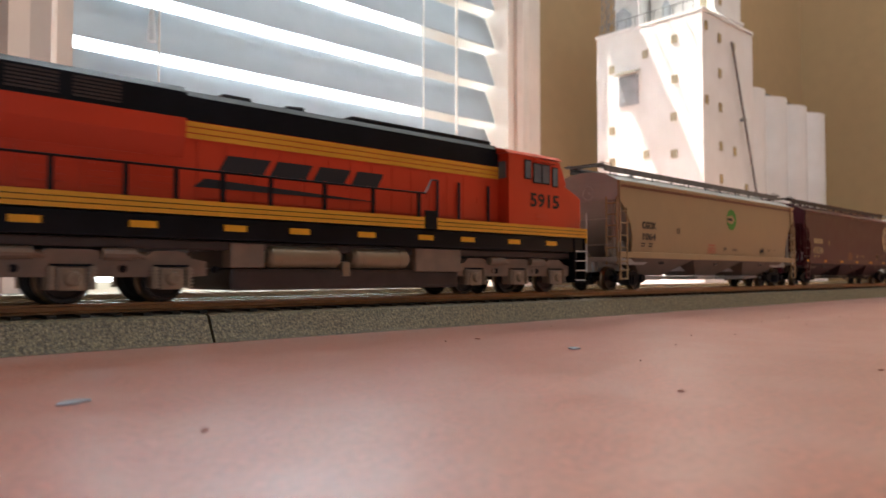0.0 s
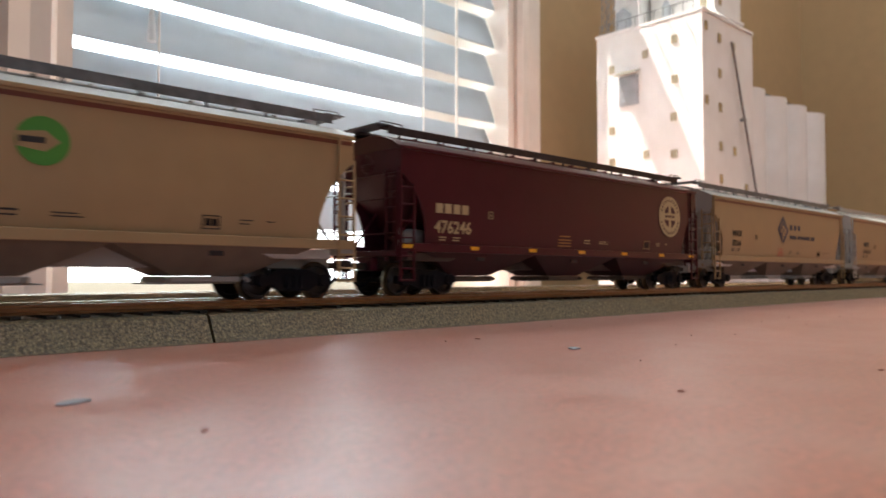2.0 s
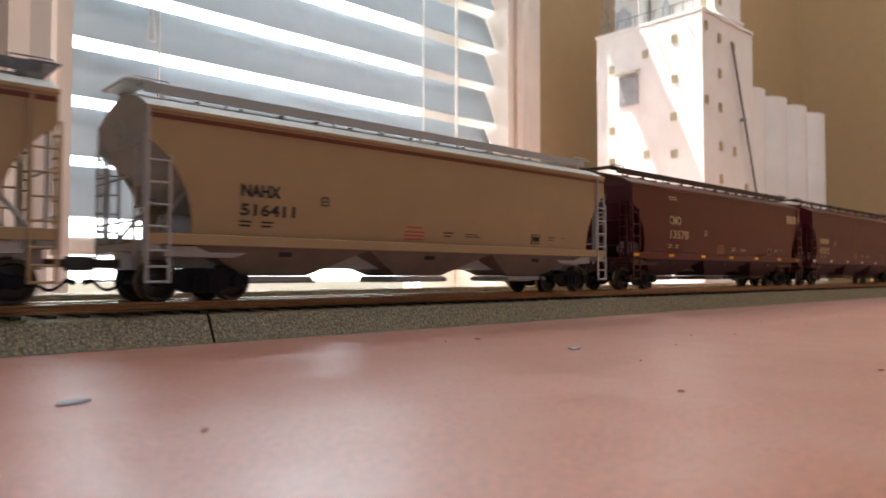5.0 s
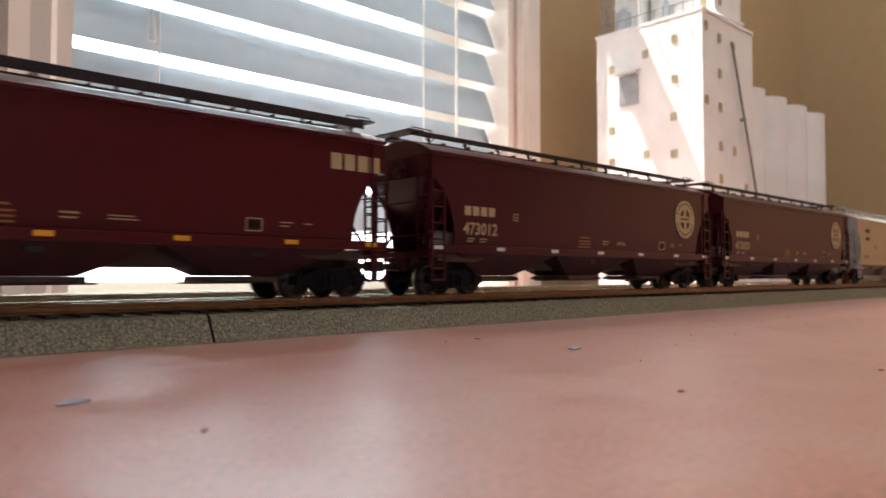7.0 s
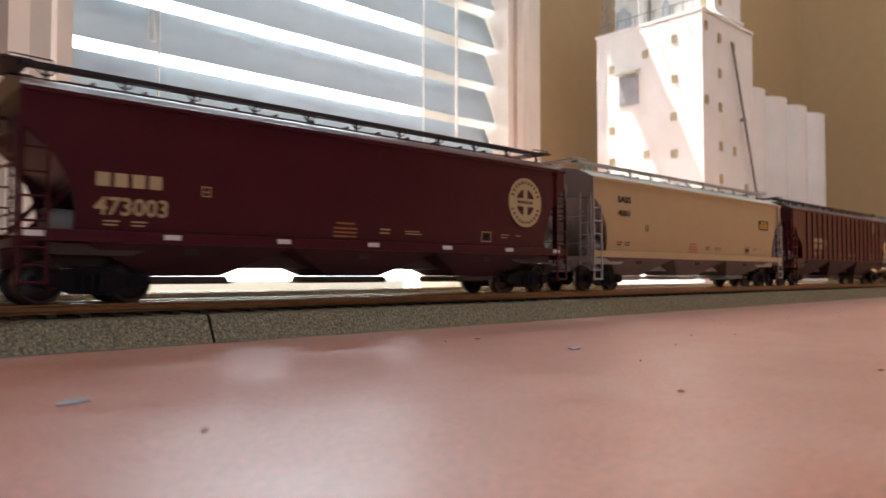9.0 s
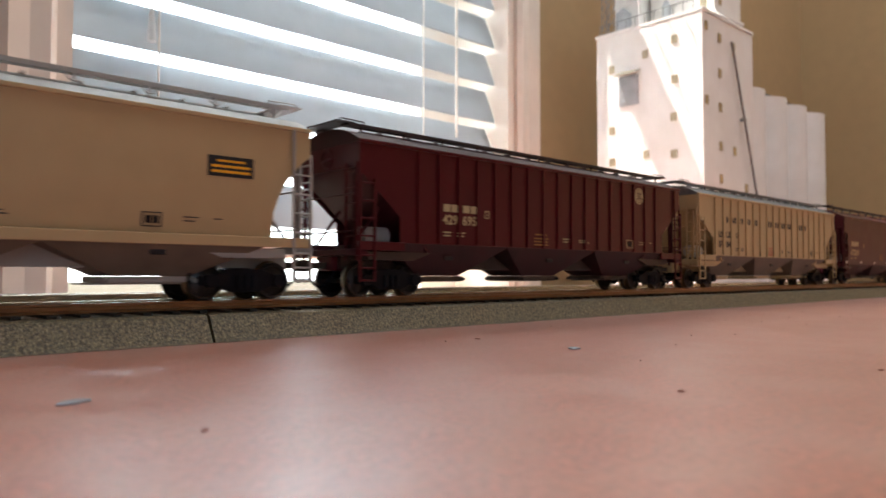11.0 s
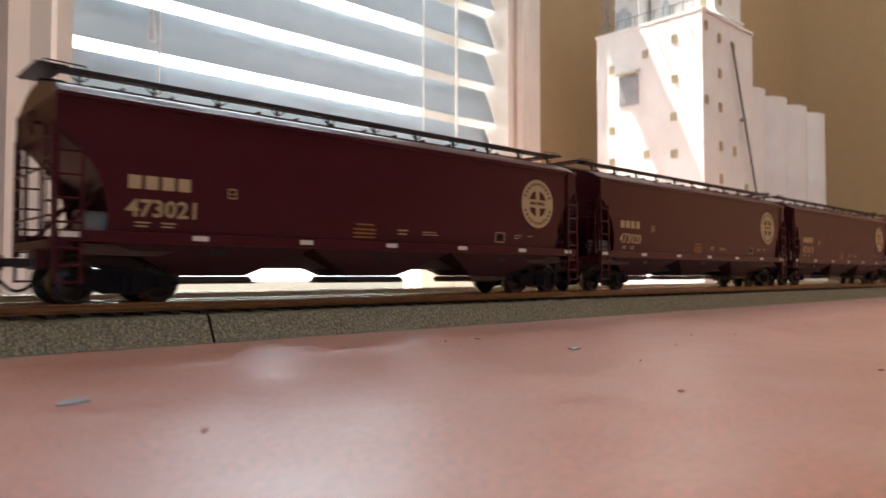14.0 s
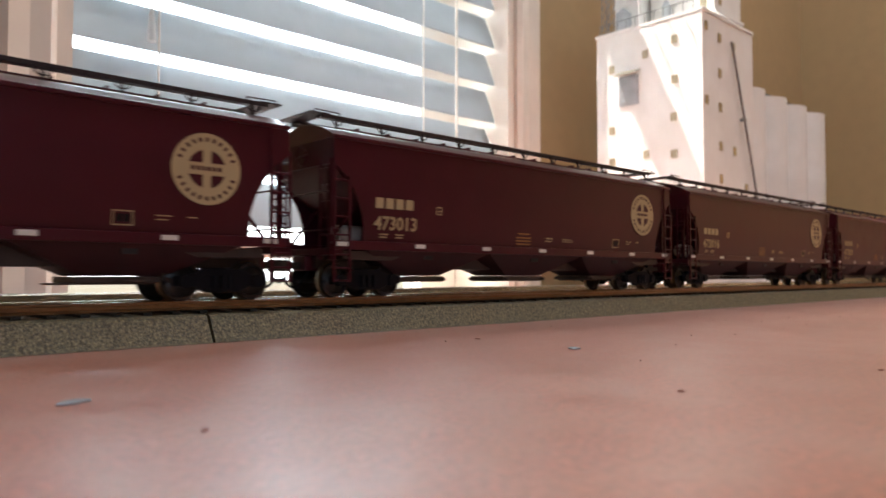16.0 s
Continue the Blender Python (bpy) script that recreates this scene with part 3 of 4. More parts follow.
def wheelset_mesh(r):
    def build():
        bm = lathe_y([(1.3, -10.6), (1.6, -9.6), (r * 0.45, -9.3), (r * 0.78, -8.6), (r * 0.84, -9.4), (r * 0.985, -9.4), (r, -9.2), (r * 1.01, -7.6), (r * 1.1, -7.3), (r * 1.1, -6.9), (r * 0.85, -6.7), (r * 0.8, -7.4), (1.6, -7.2), (1.0, -6.8),
                      (1.0, 6.8), (1.6, 7.2), (r * 0.8, 7.4), (r * 0.85, 6.7), (r * 1.1, 6.9), (r * 1.1, 7.3), (r * 1.01, 7.6), (r, 9.2), (r * 0.985, 9.4), (r * 0.84, 9.4), (r * 0.78, 8.6), (r * 0.45, 9.3), (1.6, 9.6), (1.3, 10.6)])
        for q in bm.faces:
            c = q.calc_center_median()
            if 7.4 < abs(c.y) < 9.0 and math.hypot(c.x, c.z) > -1 and all(math.hypot(v.co.x, v.co.z) > r * 0.95 for v in q.verts):
                q.material_index = 1
        return mm("wheelset", bm, [M["wheel"], M["tread"]], None, sm=35)
    return build


def bogie_mesh():
    bm = bmesh.new()
    for s in (-1, 1):
        a, b = (10.9 * s, 12.7 * s)
        out = [(-13.2, 4.0), (-13.2, 6.6), (-9, 6.8), (-4.5, 8.6), (4.5, 8.6), (9, 6.8), (13.2, 6.6), (13.2, 4.0), (8.4, 4.0), (4.6, 2.2), (-4.6, 2.2), (-8.4, 4.0)]
        add_prism(bm, out, min(a, b), max(a, b))
        for x in (-10.2, 10.2):
            add_rod(bm, (x, 10.9 * s, 5.25), (x, 13.4 * s, 5.25), 1.9, 14)
        for x in (-2.2, 0, 2.2):
            add_rod(bm, (x, 12.9 * s, 3.0), (x, 12.9 * s, 6.8), 0.9, 8)
    add_box(bm, -3.0, 3.0, -10.8, 10.8, 4.0, 8.6)
    add_box(bm, -4.5, 4.5, -5, 5, 8.7, 11.4)
    for x in (-14.6, 14.6):
        add_box(bm, x - 0.5, x + 0.5, -9.5, 9.5, 4.4, 5.4)
    return mm("bogie", bm, M["black"], None)


def bogie(car, x, wheels):
    b = place("bogie", "bogie", bogie_mesh, car, x, 0, 0)
    for dx in (-10.2, 10.2):
        w = place("wheelset", "wheelset", wheelset_mesh(5.25), b, dx, 0, 5.25)
        WHEELSETS.append((w, dx, 5.25))


def coupler_mesh():
    bm = bmesh.new()
    add_box(bm, 0, 7.5, -1.1, 1.1, 8.8, 10.9)
    add_prism(bm, [(6.5, -2.2), (9.0, -2.5), (10.8, -1.6), (10.6, -0.5), (8.8, -0.4), (8.7, 1.2), (10.4, 1.5), (10.2, 2.4), (7.6, 2.6), (6.5, 1.6)], 8.0, 11.6, "z")
    add_rod(bm, (8.4, -1.4, 4.6), (8.4, -1.4, 8.2), 0.35, 6)
    return mm("coupler", bm, P["copper"], None)


def hose_mesh():
    bm = bmesh.new()
    pts = [(-2 + 9.5 * k / 9, 2.6, 8.6 - 5.6 * math.sin(math.pi * min(1, k / 9 * 0.82))) for k in range(10)]
    add_tube(bm, pts, 0.4, 6)
    add_rod(bm, pts[-1], (pts[-1][0] + 2.0, 2.6, pts[-1][2] - 0.8), 0.65, 6)
    return mm("air_hose", bm, M["black"], None)


def ladder_mesh(key, mat, w, stiles, rungs, along):
    def build():
        bm = bmesh.new()
        for u, z0, z1 in stiles:
            if along == "x":
                add_box(bm, u - 0.35, u + 0.35, -0.3, 0.3, z0, z1)
            else:
                add_box(bm, -0.3, 0.3, u - 0.35, u + 0.35, z0, z1)
        for z in rungs:
            a, b = (0, 0, z), ((w, 0, z) if along == "x" else (0, w, z))
            add_rod(bm, a, b, 0.3, 6)
        return mm("ladder", bm, mat, None)
    return build


def side_outline(ribbed):
    if ribbed:
        half = [(97, 49), (97, 39.5), (80.5, 25.5), (80.5, 17.2)]
    else:
        half = [(97, 49)] + [(97, 41), (94.4, 39.0), (91.7, 36.3), (89.6, 33.6), (87.9, 30.8), (86.5, 27.6), (85.6, 24.4), (85.2, 21.0), (85.4, 17.2)]
    return half + [(-x, z) for x, z in reversed(half)]


def tuck(z):
    """How far the rounded sides draw in towards the sill."""
    return 1.25 * (max(0.0, 36.0 - z) / 18.8) ** 2


def curved_side():
    half = side_outline(False)[:10]
    zs = [49.0, 45.0, 41.0, 39.0, 36.3, 33.6, 30.8, 27.6, 24.4, 21.0, 19.0, 17.2]
    bm = bmesh.new()
    rings = []
    for z in zs:
        x = float(np.interp(z, [p[1] for p in half[::-1]], [p[0] for p in half[::-1]]))
        d = tuck(z)
        rings.append([bm.verts.new(p) for p in ((-x, d - 0.3, z), (x, d - 0.3, z), (x, d + 0.3, z), (-x, d + 0.3, z))])
    for a, b in zip(rings, rings[1:]):
        for i in range(4):
            bm.faces.new((a[i], a[(i + 1) % 4], b[(i + 1) % 4], b[i]))
    bm.faces.new(rings[0])
    bm.faces.new(rings[-1])
    return bm


def arch(n=10, hw=18.3, z0=49.0, z1=54.2):
    return [(hw * (2 * k / n - 1), z0 + (z1 - z0) * (1 - abs(2 * k / n - 1) ** 2.2)) for k in range(n + 1)]


def blocks(name, parent, mat, cells, y=-18.5, depth=0.12, shear=0.0, label=""):
    """Plain bars (x0, x1, z0, z1) in one mesh."""
    if name in ("name_bars", "emblem_bars"):
        for cell in cells:
            bm = bmesh.new()
            d = shear * (cell[3] - cell[2])
            add_prism(bm, [(cell[0], cell[2]), (cell[1], cell[2]), (cell[1] + d, cell[3]), (cell[0] + d, cell[3])], y - depth, y)
            mm(name[:-1], bm, mat, parent, label)
        return None
    bm = bmesh.new()
    for x0, x1, z0, z1 in cells:
        d = shear * (z1 - z0)
        add_prism(bm, [(x0, z0), (x1, z0), (x1 + d, z1), (x0 + d, z1)], y - depth, y)
    return mm(name, bm, mat, parent, label)


def emblem(car, x, z, r, mat, dark, y=-18.45):
    """A round cream emblem with a dark cross pattern."""
    bm = bmesh.new()
    add_rod(bm, (x, y, z), (x, y - 0.10, z), r, 40)
    disc = mm("emblem", bm, mat, car, "round cream emblem with a cross")
    bm = bmesh.new()
    for sx in (-1, 1):
        for sz in (-1, 1):
            pts = [(x + sx * r * 0.13, z + sz * r * 0.17), (x + sx * r * 0.13, z + sz * r * 0.53)]
            pts += [(x + sx * r * 0.54 * math.sin(radians(a)), z + sz * r * 0.54 * math.cos(radians(a))) for a in (15, 30, 45, 60, 72)]
            pts += [(x + sx * r * 0.52, z + sz * r * 0.17)]
            add_prism(bm, pts, y - 0.2, y - 0.11)
    for k in range(26):
        a = 2 * math.pi * k / 26
        if k in (6, 7, 19, 20):
            continue
        cx, cz = x + r * 0.82 * math.sin(a), z + r * 0.82 * math.cos(a)
        t, u = (math.cos(a), -math.sin(a)), (math.sin(a), math.cos(a))
        w, h = r * 0.04, r * 0.06
        add_prism(bm, [(cx + p * w * t[0] + q * h * u[0], cz + p * w * t[1] + q * h * u[1]) for p, q in ((-1, -1), (1, -1), (1, 1), (-1, 1))], y - 0.2, y - 0.11)
    for k in range(6):
        add_box(bm, x - r * 0.46 + k * r * 0.155, x - r * 0.46 + k * r * 0.155 + r * 0.10, y - 0.2, y - 0.11, z - r * 0.05, z + r * 0.07)
    mm("emblem_pattern", bm, dark, disc)


def hopper(start, label, paint, end_paint, mark, number, letters, ribbed=False, stripe=False, walk_mat=None, arches=True, rows=None, bar_mark=False, roof=None, patches="letter_white", low_board=False, ladder_paint=None, mark_z=28.4, number_z=23.2, text=1.0, rib_x=-60.5, box_x=-54.0):
    """A covered hopper wagon. start: where its leading end stands at the beginning."""
    c = tagged(new("covered_hopper"), label, "model wagon", "wagons of the grain train")
    CARS.append((c, start + 0.097))
    k = paint.name + end_paint.name + str(ribbed)
    # body shell
    def side():
        if ribbed:
            return mm("side_sheet", prism(side_outline(True), -0.3, 0.3), paint, None)
        return mm("side_sheet", curved_side(), paint, None, sm=30)
    for y in (-18.0, 18.0):
        place("side_sheet", "side" + k, side, c, 0, y, 0, (0, 0, 0 if y < 0 else 180))
    if ribbed:
        def rib():
            return mm("rib", prism([(-0.7, 17.5), (0.7, 17.5), (0.5, 48.6), (-0.5, 48.6)], -0.35, 0.35), paint, None)
        x = rib_x - 9.2 * 2 if rib_x > -62 else rib_x - 9.2
        while x < 80:
            for y in (-18.6, 18.6):
                place("rib", "rib" + k, rib, c, x, y, 0)
            x += 9.2
    def sill():
        bm = bmesh.new()
        add_box(bm, 79 if ribbed else -97, 97, -0.5, 0.5, 14.6, 17.4, bevel=0.25)
        return mm("side_sill", bm, paint, None)
    for y in (-18.35, 18.35):
        for rz in ((0, 180) if ribbed else (0,)):
            place("side_sill", "sill" + k, sill, c, 0, y, 0, (0, 0, rz))
    def eave():
        bm = bmesh.new()
        add_box(bm, -97.2, 97.2, -0.5, 0.5, 48.0, 49.2, bevel=0.3)
        return mm("eave_rail", bm, paint, None)
    for y in (-18.5, 18.5):
        place("eave_rail", "eave" + k, eave, c, 0, y, 0)
    if stripe:
        blocks("eave_stripe", c, P["brown_stripe"], [(-96.5, 96.5, 46.2, 47.4)], y=-18.31, depth=0.1)
    def end():
        pts = arch()
        bm = prism([(-17.6, 40.6)] + [(min(17.6, max(-17.6, u)), v - 0.3) for u, v in pts] + [(17.6, 40.6)], -0.3, 0.3, "x")
        return mm("end_panel", bm, end_paint, None)
    def slope():
        z0 = 40.8
        bm = prism([(96.6, z0), (95.8, z0), (66.0, 14.5), (67.2, 14.5)], -16.4, 16.4)
        return mm("slope_sheet", bm, end_paint, None)
    for s in (-1, 1):
        place("end_panel", "end" + k, end, c, 96.5 * s, 0, 0)
        place("slope_sheet", "slope" + k, slope, c, 0, 0, 0, (0, 0, 0 if s > 0 else 180))
    roof_paint = P["roof_maroon"] if roof is MR else roof or end_paint
    def roof_mesh():
        bm = prism([(-18.2, 48.4)] + arch() + [(18.2, 48.4)], -97.0, 97.0, "x")
        return mm("roof", bm, roof_paint, None, sm=30)
    place("roof", "roof" + roof_paint.name, roof_mesh, c)
    def hatch():
        bm = bmesh.new()
        add_box(bm, -86, 86, -4.2, 4.2, 53.6, 55.0, bevel=0.4)
        for x in range(-78, 79, 13):
            add_rod(bm, (x, -4.8, 55.2), (x, 4.8, 55.2), 0.45, 6)
        return mm("hatch_trough", bm, roof_paint, None)
    place("hatch_trough", "hatch" + roof_paint.name, hatch, c)
    # running boards on brackets
    wm = walk_mat or paint
    zb = 55.4 if low_board else 56.7
    def board():
        bm = bmesh.new()
        add_box(bm, -95, 95, -9.6, -5.4, zb - 0.35, zb + 0.35)
        add_box(bm, -95, 95, -9.65, -9.3, zb - (0.75 if arches or low_board else 2.3), zb + 0.45)
        return mm("running_board", bm, wm, None)
    def platform():
        bm = bmesh.new()
        add_box(bm, 92.5, 99.5, -9.6, 9.6, zb + 0.36, zb + 0.8)
        return mm("end_platform", bm, wm, None)
    bk = wm.name + str(zb) + str(arches)
    rb = place("running_board", "board" + bk, board, c)
    place("running_board", "board" + bk, board, c, 0, 0, 0, (0, 0, 180))
    for rz in (0, 180):
        place("end_platform", "platform" + bk, platform, c, 0, 0, 0, (0, 0, rz))
    def bracket():
        bm = bmesh.new()
        add_box(bm, -0.4, 0.4, -9.7, -9.2, 51.6, zb)
        if arches:
            pts = [(2.2 * math.cos(radians(a)), -9.9, zb - 0.4 + 2.4 * math.sin(radians(a))) for a in range(180, 361, 30)]
            add_tube(bm, pts, 0.22, 5)
        return mm("bracket", bm, wm, None)
    for i in range(11):
        for rz in (0, 180):
            place("bracket", "brk" + wm.name + str(zb) + str(arches), bracket, rb, -90 + 18 * i, 0, 0, (0, 0, rz))
    def grab():
        bm = bmesh.new()
        for y in (-9.0, 9.0):
            add_tube(bm, [(88.5, y, zb), (88.5, y, zb + 1.4), (97.5, y, zb + 1.6), (98.6, y, zb)], 0.22, 5)
        return mm("grab_rail", bm, wm, None)
    for rz in (0, 180):
        place("grab_rail", "grab" + wm.name + str(zb), grab, rb, 0, 0, 0, (0, 0, rz))
    # underframe
    def centre():
        bm = bmesh.new()
        add_box(bm, -95, 95, -5.5, 5.5, 8.9, 14.4)
        for s in (-1, 1):
            add_prism(bm, [(64 * s, 14.4), (91 * s, 14.4), (91 * s, 11.8), (84 * s, 11.6), (72 * s, 11.6)], -15, 15)
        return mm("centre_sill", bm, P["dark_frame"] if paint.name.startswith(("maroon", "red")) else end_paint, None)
    place("centre_sill", "centre" + k, centre, c)
    def bay():
        bm = bmesh.new()
        lo = [bm.verts.new((sx * 10.0, sy * 8.5, 6.6)) for sx, sy in ((-1, -1), (1, -1), (1, 1), (-1, 1))]
        hi = [bm.verts.new((sx * 28.5, sy * 17.2, 17.35 if ribbed else 15.0)) for sx, sy in ((-1, -1), (1, -1), (1, 1), (-1, 1))]
        for i in range(4):
            bm.faces.new((lo[i], lo[(i + 1) % 4], hi[(i + 1) % 4], hi[i]))
        bm.faces.new(lo)
        bm.faces.new(hi)
        # maroon wagons: under-body shade is put into the bay colour
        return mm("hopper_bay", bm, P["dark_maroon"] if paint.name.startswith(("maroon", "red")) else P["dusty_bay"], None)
    def gate():
        bm = bmesh.new()
        add_box(bm, -12.0, 12.0, -9.0, 9.0, 4.9, 6.5, bevel=0.3)
        add_box(bm, -15.5, 15.5, -5.0, 5.0, 4.4, 4.85)
        for x in (-11, 11):
            add_rod(bm, (x, -10.5, 5.4), (x, 10.5, 5.4), 0.6, 8)
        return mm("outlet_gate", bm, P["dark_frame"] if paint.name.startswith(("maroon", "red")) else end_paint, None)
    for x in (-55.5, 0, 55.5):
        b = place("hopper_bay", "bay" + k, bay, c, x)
        place("outlet_gate", "gate" + k, gate, b)
    def end_sill():
        bm = bmesh.new()
        add_box(bm, 93.0, 98.0, -17.8, 17.8, 13.0, 15.0, bevel=0.2)
        add_box(bm, 90.0, 97.6, -4.0, 4.0, 8.2, 12.9, bevel=0.3)
        for y in (-11, 11):
            add_rod(bm, (95.0, y, 15), (84.0, y, 29.0), 0.6, 6)
        for y in (-14.5, 14.5):
            add_box(bm, 95.4, 96.2, y - 0.7, y + 0.7, 15, 41)
        return mm("end_frame", bm, end_paint, None)
    def side_ladder_def():
        return ladder_mesh("", ladder_paint or (paint if ribbed else end_paint), 5.6, ((0, 4.8, 48.5), (5.6, 4.8, 37.0)), (5.2, 9.0, 13.0, 19.0, 24.5, 30.0, 35.5), "x")()
    def end_ladder_def():
        return ladder_mesh("", ladder_paint or (paint if ribbed else end_paint), 5.6, ((0, 11.5, 42.0), (5.6, 11.5, 42.0)), (14.0, 19.0, 24.0, 29.0, 34.0, 39.0), "y")()
    for s, rz in ((1, 0), (-1, 180)):
        place("end_frame", "endf" + k, end_sill, c, 0, 0, 0, (0, 0, rz))
        cp = place("coupler", "coupler", coupler_mesh, c, 97.2 * s, 0, 0, (0, 0, rz))
        place("air_hose", "hose", hose_mesh, c, 97.0 * s, 0, 0, (0, 0, rz))
        for sy in (-1, 1):
            place("ladder", "sl" + k + str(ladder_paint), side_ladder_def, c, 97.0 * s - (5.6 if s > 0 else 0), 18.9 * sy, 0)
            place("ladder", "el" + k + str(ladder_paint), end_ladder_def, c, 97.6 * s, 12.2 * sy - (0 if sy > 0 else 0) - (5.6 if sy < 0 else 0) + (0 if sy > 0 else 0), 0)
    def handrail():
        bm = bmesh.new()
        for z in (20.5, 32.0):
            add_rod(bm, (97.9, -17.5, z), (97.9, 17.5, z), 0.28, 6)
        return mm("crossbar", bm, end_paint, None)
    for rz in (0, 180):
        place("crossbar", "cross" + k, handrail, c, 0, 0, 0, (0, 0, rz))
    def brake():
        bm = bmesh.new()
        n = 18
        add_tube(bm, [(-98.6, -3 + 3.0 * math.cos(2 * math.pi * i / n), 44.0 + 3.0 * math.sin(2 * math.pi * i / n)) for i in range(n + 1)], 0.35, 5)
        add_rod(bm, (-98.6, -6.0, 44.0), (-98.6, 0.0, 44.0), 0.25, 5)
        add_rod(bm, (-96.8, -3, 44.0), (-98.8, -3, 44.0), 0.5, 6)
        return mm("brake_wheel", bm, end_paint, None)
    place("brake_wheel", "brake" + k, brake, c)
    def cylinder():
        return mm("brake_cylinder", rod((-90, -9, 19.5), (-80, -9, 19.5), 3.2, 18), P["grey"], None, sm=40)
    place("brake_cylinder", "cyl", cylinder, c)
    for x in (-80, 80):
        bogie(c, x, WHEELSETS)
    # lettering
    ink = P[letters]
    ly = -18.36
    zm = 31.6 if not bar_mark else 31.7
    x0 = {"maroon": -82}.get(mark, -76) if not rows else rows
    if bar_mark:
        cells = []
        for i in range(4):
            a = x0 + i * 4.1
            cells += [(a, a + 3.1, 28.0, 31.3)]
        blocks("name_bars", c, ink, cells, y=ly)
        text_part("number", number, 0.0060, x0 * 0.001 - 0.0003, ly * 0.001 - 0.0001, 0.0213, ink, c, bold=0.00012, width=0.0175)
    elif mark and not ribbed:
        text_part("reporting_mark", mark, 0.0046 * text, x0 * 0.001, ly * 0.001 - 0.0001, mark_z * 0.001, ink, c, bold=0.00014, width=0.0030 * text * len(mark))
        text_part("number", number, 0.0044 * text, x0 * 0.001, ly * 0.001 - 0.0001, number_z * 0.001, ink, c, bold=0.00012, width=0.0028 * text * len(number))
    small = []
    for dx in (0, 6.5):
        small += [(x0 + 2 + dx, x0 + 5.6 + dx, 19.6, 20.0), (x0 + 2 + dx, x0 + 5 + dx, 18.7, 19.1)] if bar_mark else [(x0 + dx, x0 + 3.6 + dx, 21.2, 21.7), (x0 + dx, x0 + 3.2 + dx, 20.1, 20.6)]
    small += [(box_x - 1.2, box_x + 1.2, 29.6, 29.9), (box_x - 1.2, box_x + 1.2, 27.2, 27.5), (box_x - 1.2, box_x - 0.9, 27.2, 29.9), (box_x + 0.9, box_x + 1.2, 27.2, 29.9), (box_x - 0.5, box_x + 0.6, 28.3, 28.6)]
    small += [(49.5, 54.5, 18.9, 19.2), (49.5, 54.5, 22.3, 22.6), (49.5, 49.8, 18.9, 22.6), (54.2, 54.5, 18.9, 22.6), (60, 64, 21.6, 21.9), (60, 63, 20.6, 20.9), (68, 70.5, 21.5, 21.8),
              (14, 20, 21.0, 21.3), (14, 21, 20.2, 20.5), (3.5, 7.5, 21.1, 21.6), (3.5, 7.2, 20.0, 20.4)]
    tagged(blocks("data_lettering", c, ink, small, y=ly - 0.35 if ribbed else ly), kind="stuff")
    blocks("test_plate", c, P["black"], [(50.4, 51.9, 19.8, 21.7), (52.2, 53.7, 19.8, 21.7)], y=ly)
    blocks("consolidated_stencil", c, P["stencil"] if letters == "letter_cream" else P["letter_red"], [(-13, -6.5, 22.3, 22.8), (-14, -5.5, 20.8, 21.3), (-14, -5.5, 19.6, 20.1), (-14, -5.5, 18.4, 18.9)], y=ly)
    if patches:
        for i, x in enumerate((-94, -63, -31.4, 0, 31.4, 63, 91)):
            def patch():
                bm = bmesh.new()
                add_box(bm, -2.1, 2.1, -0.15, 0.0, 15.6, 16.9)
                return mm("reflector", bm, P[patches], None)
            place("reflector", "refl" + patches, patch, c, x, -18.87, 0)
    for x in (-55.5, 0, 55.5):
        blocks("bay_stencil", c, P["letter_black"], [(x - 3, x + 1, 12.0, 13.4)], y=-15.2, depth=0.35)
    return c


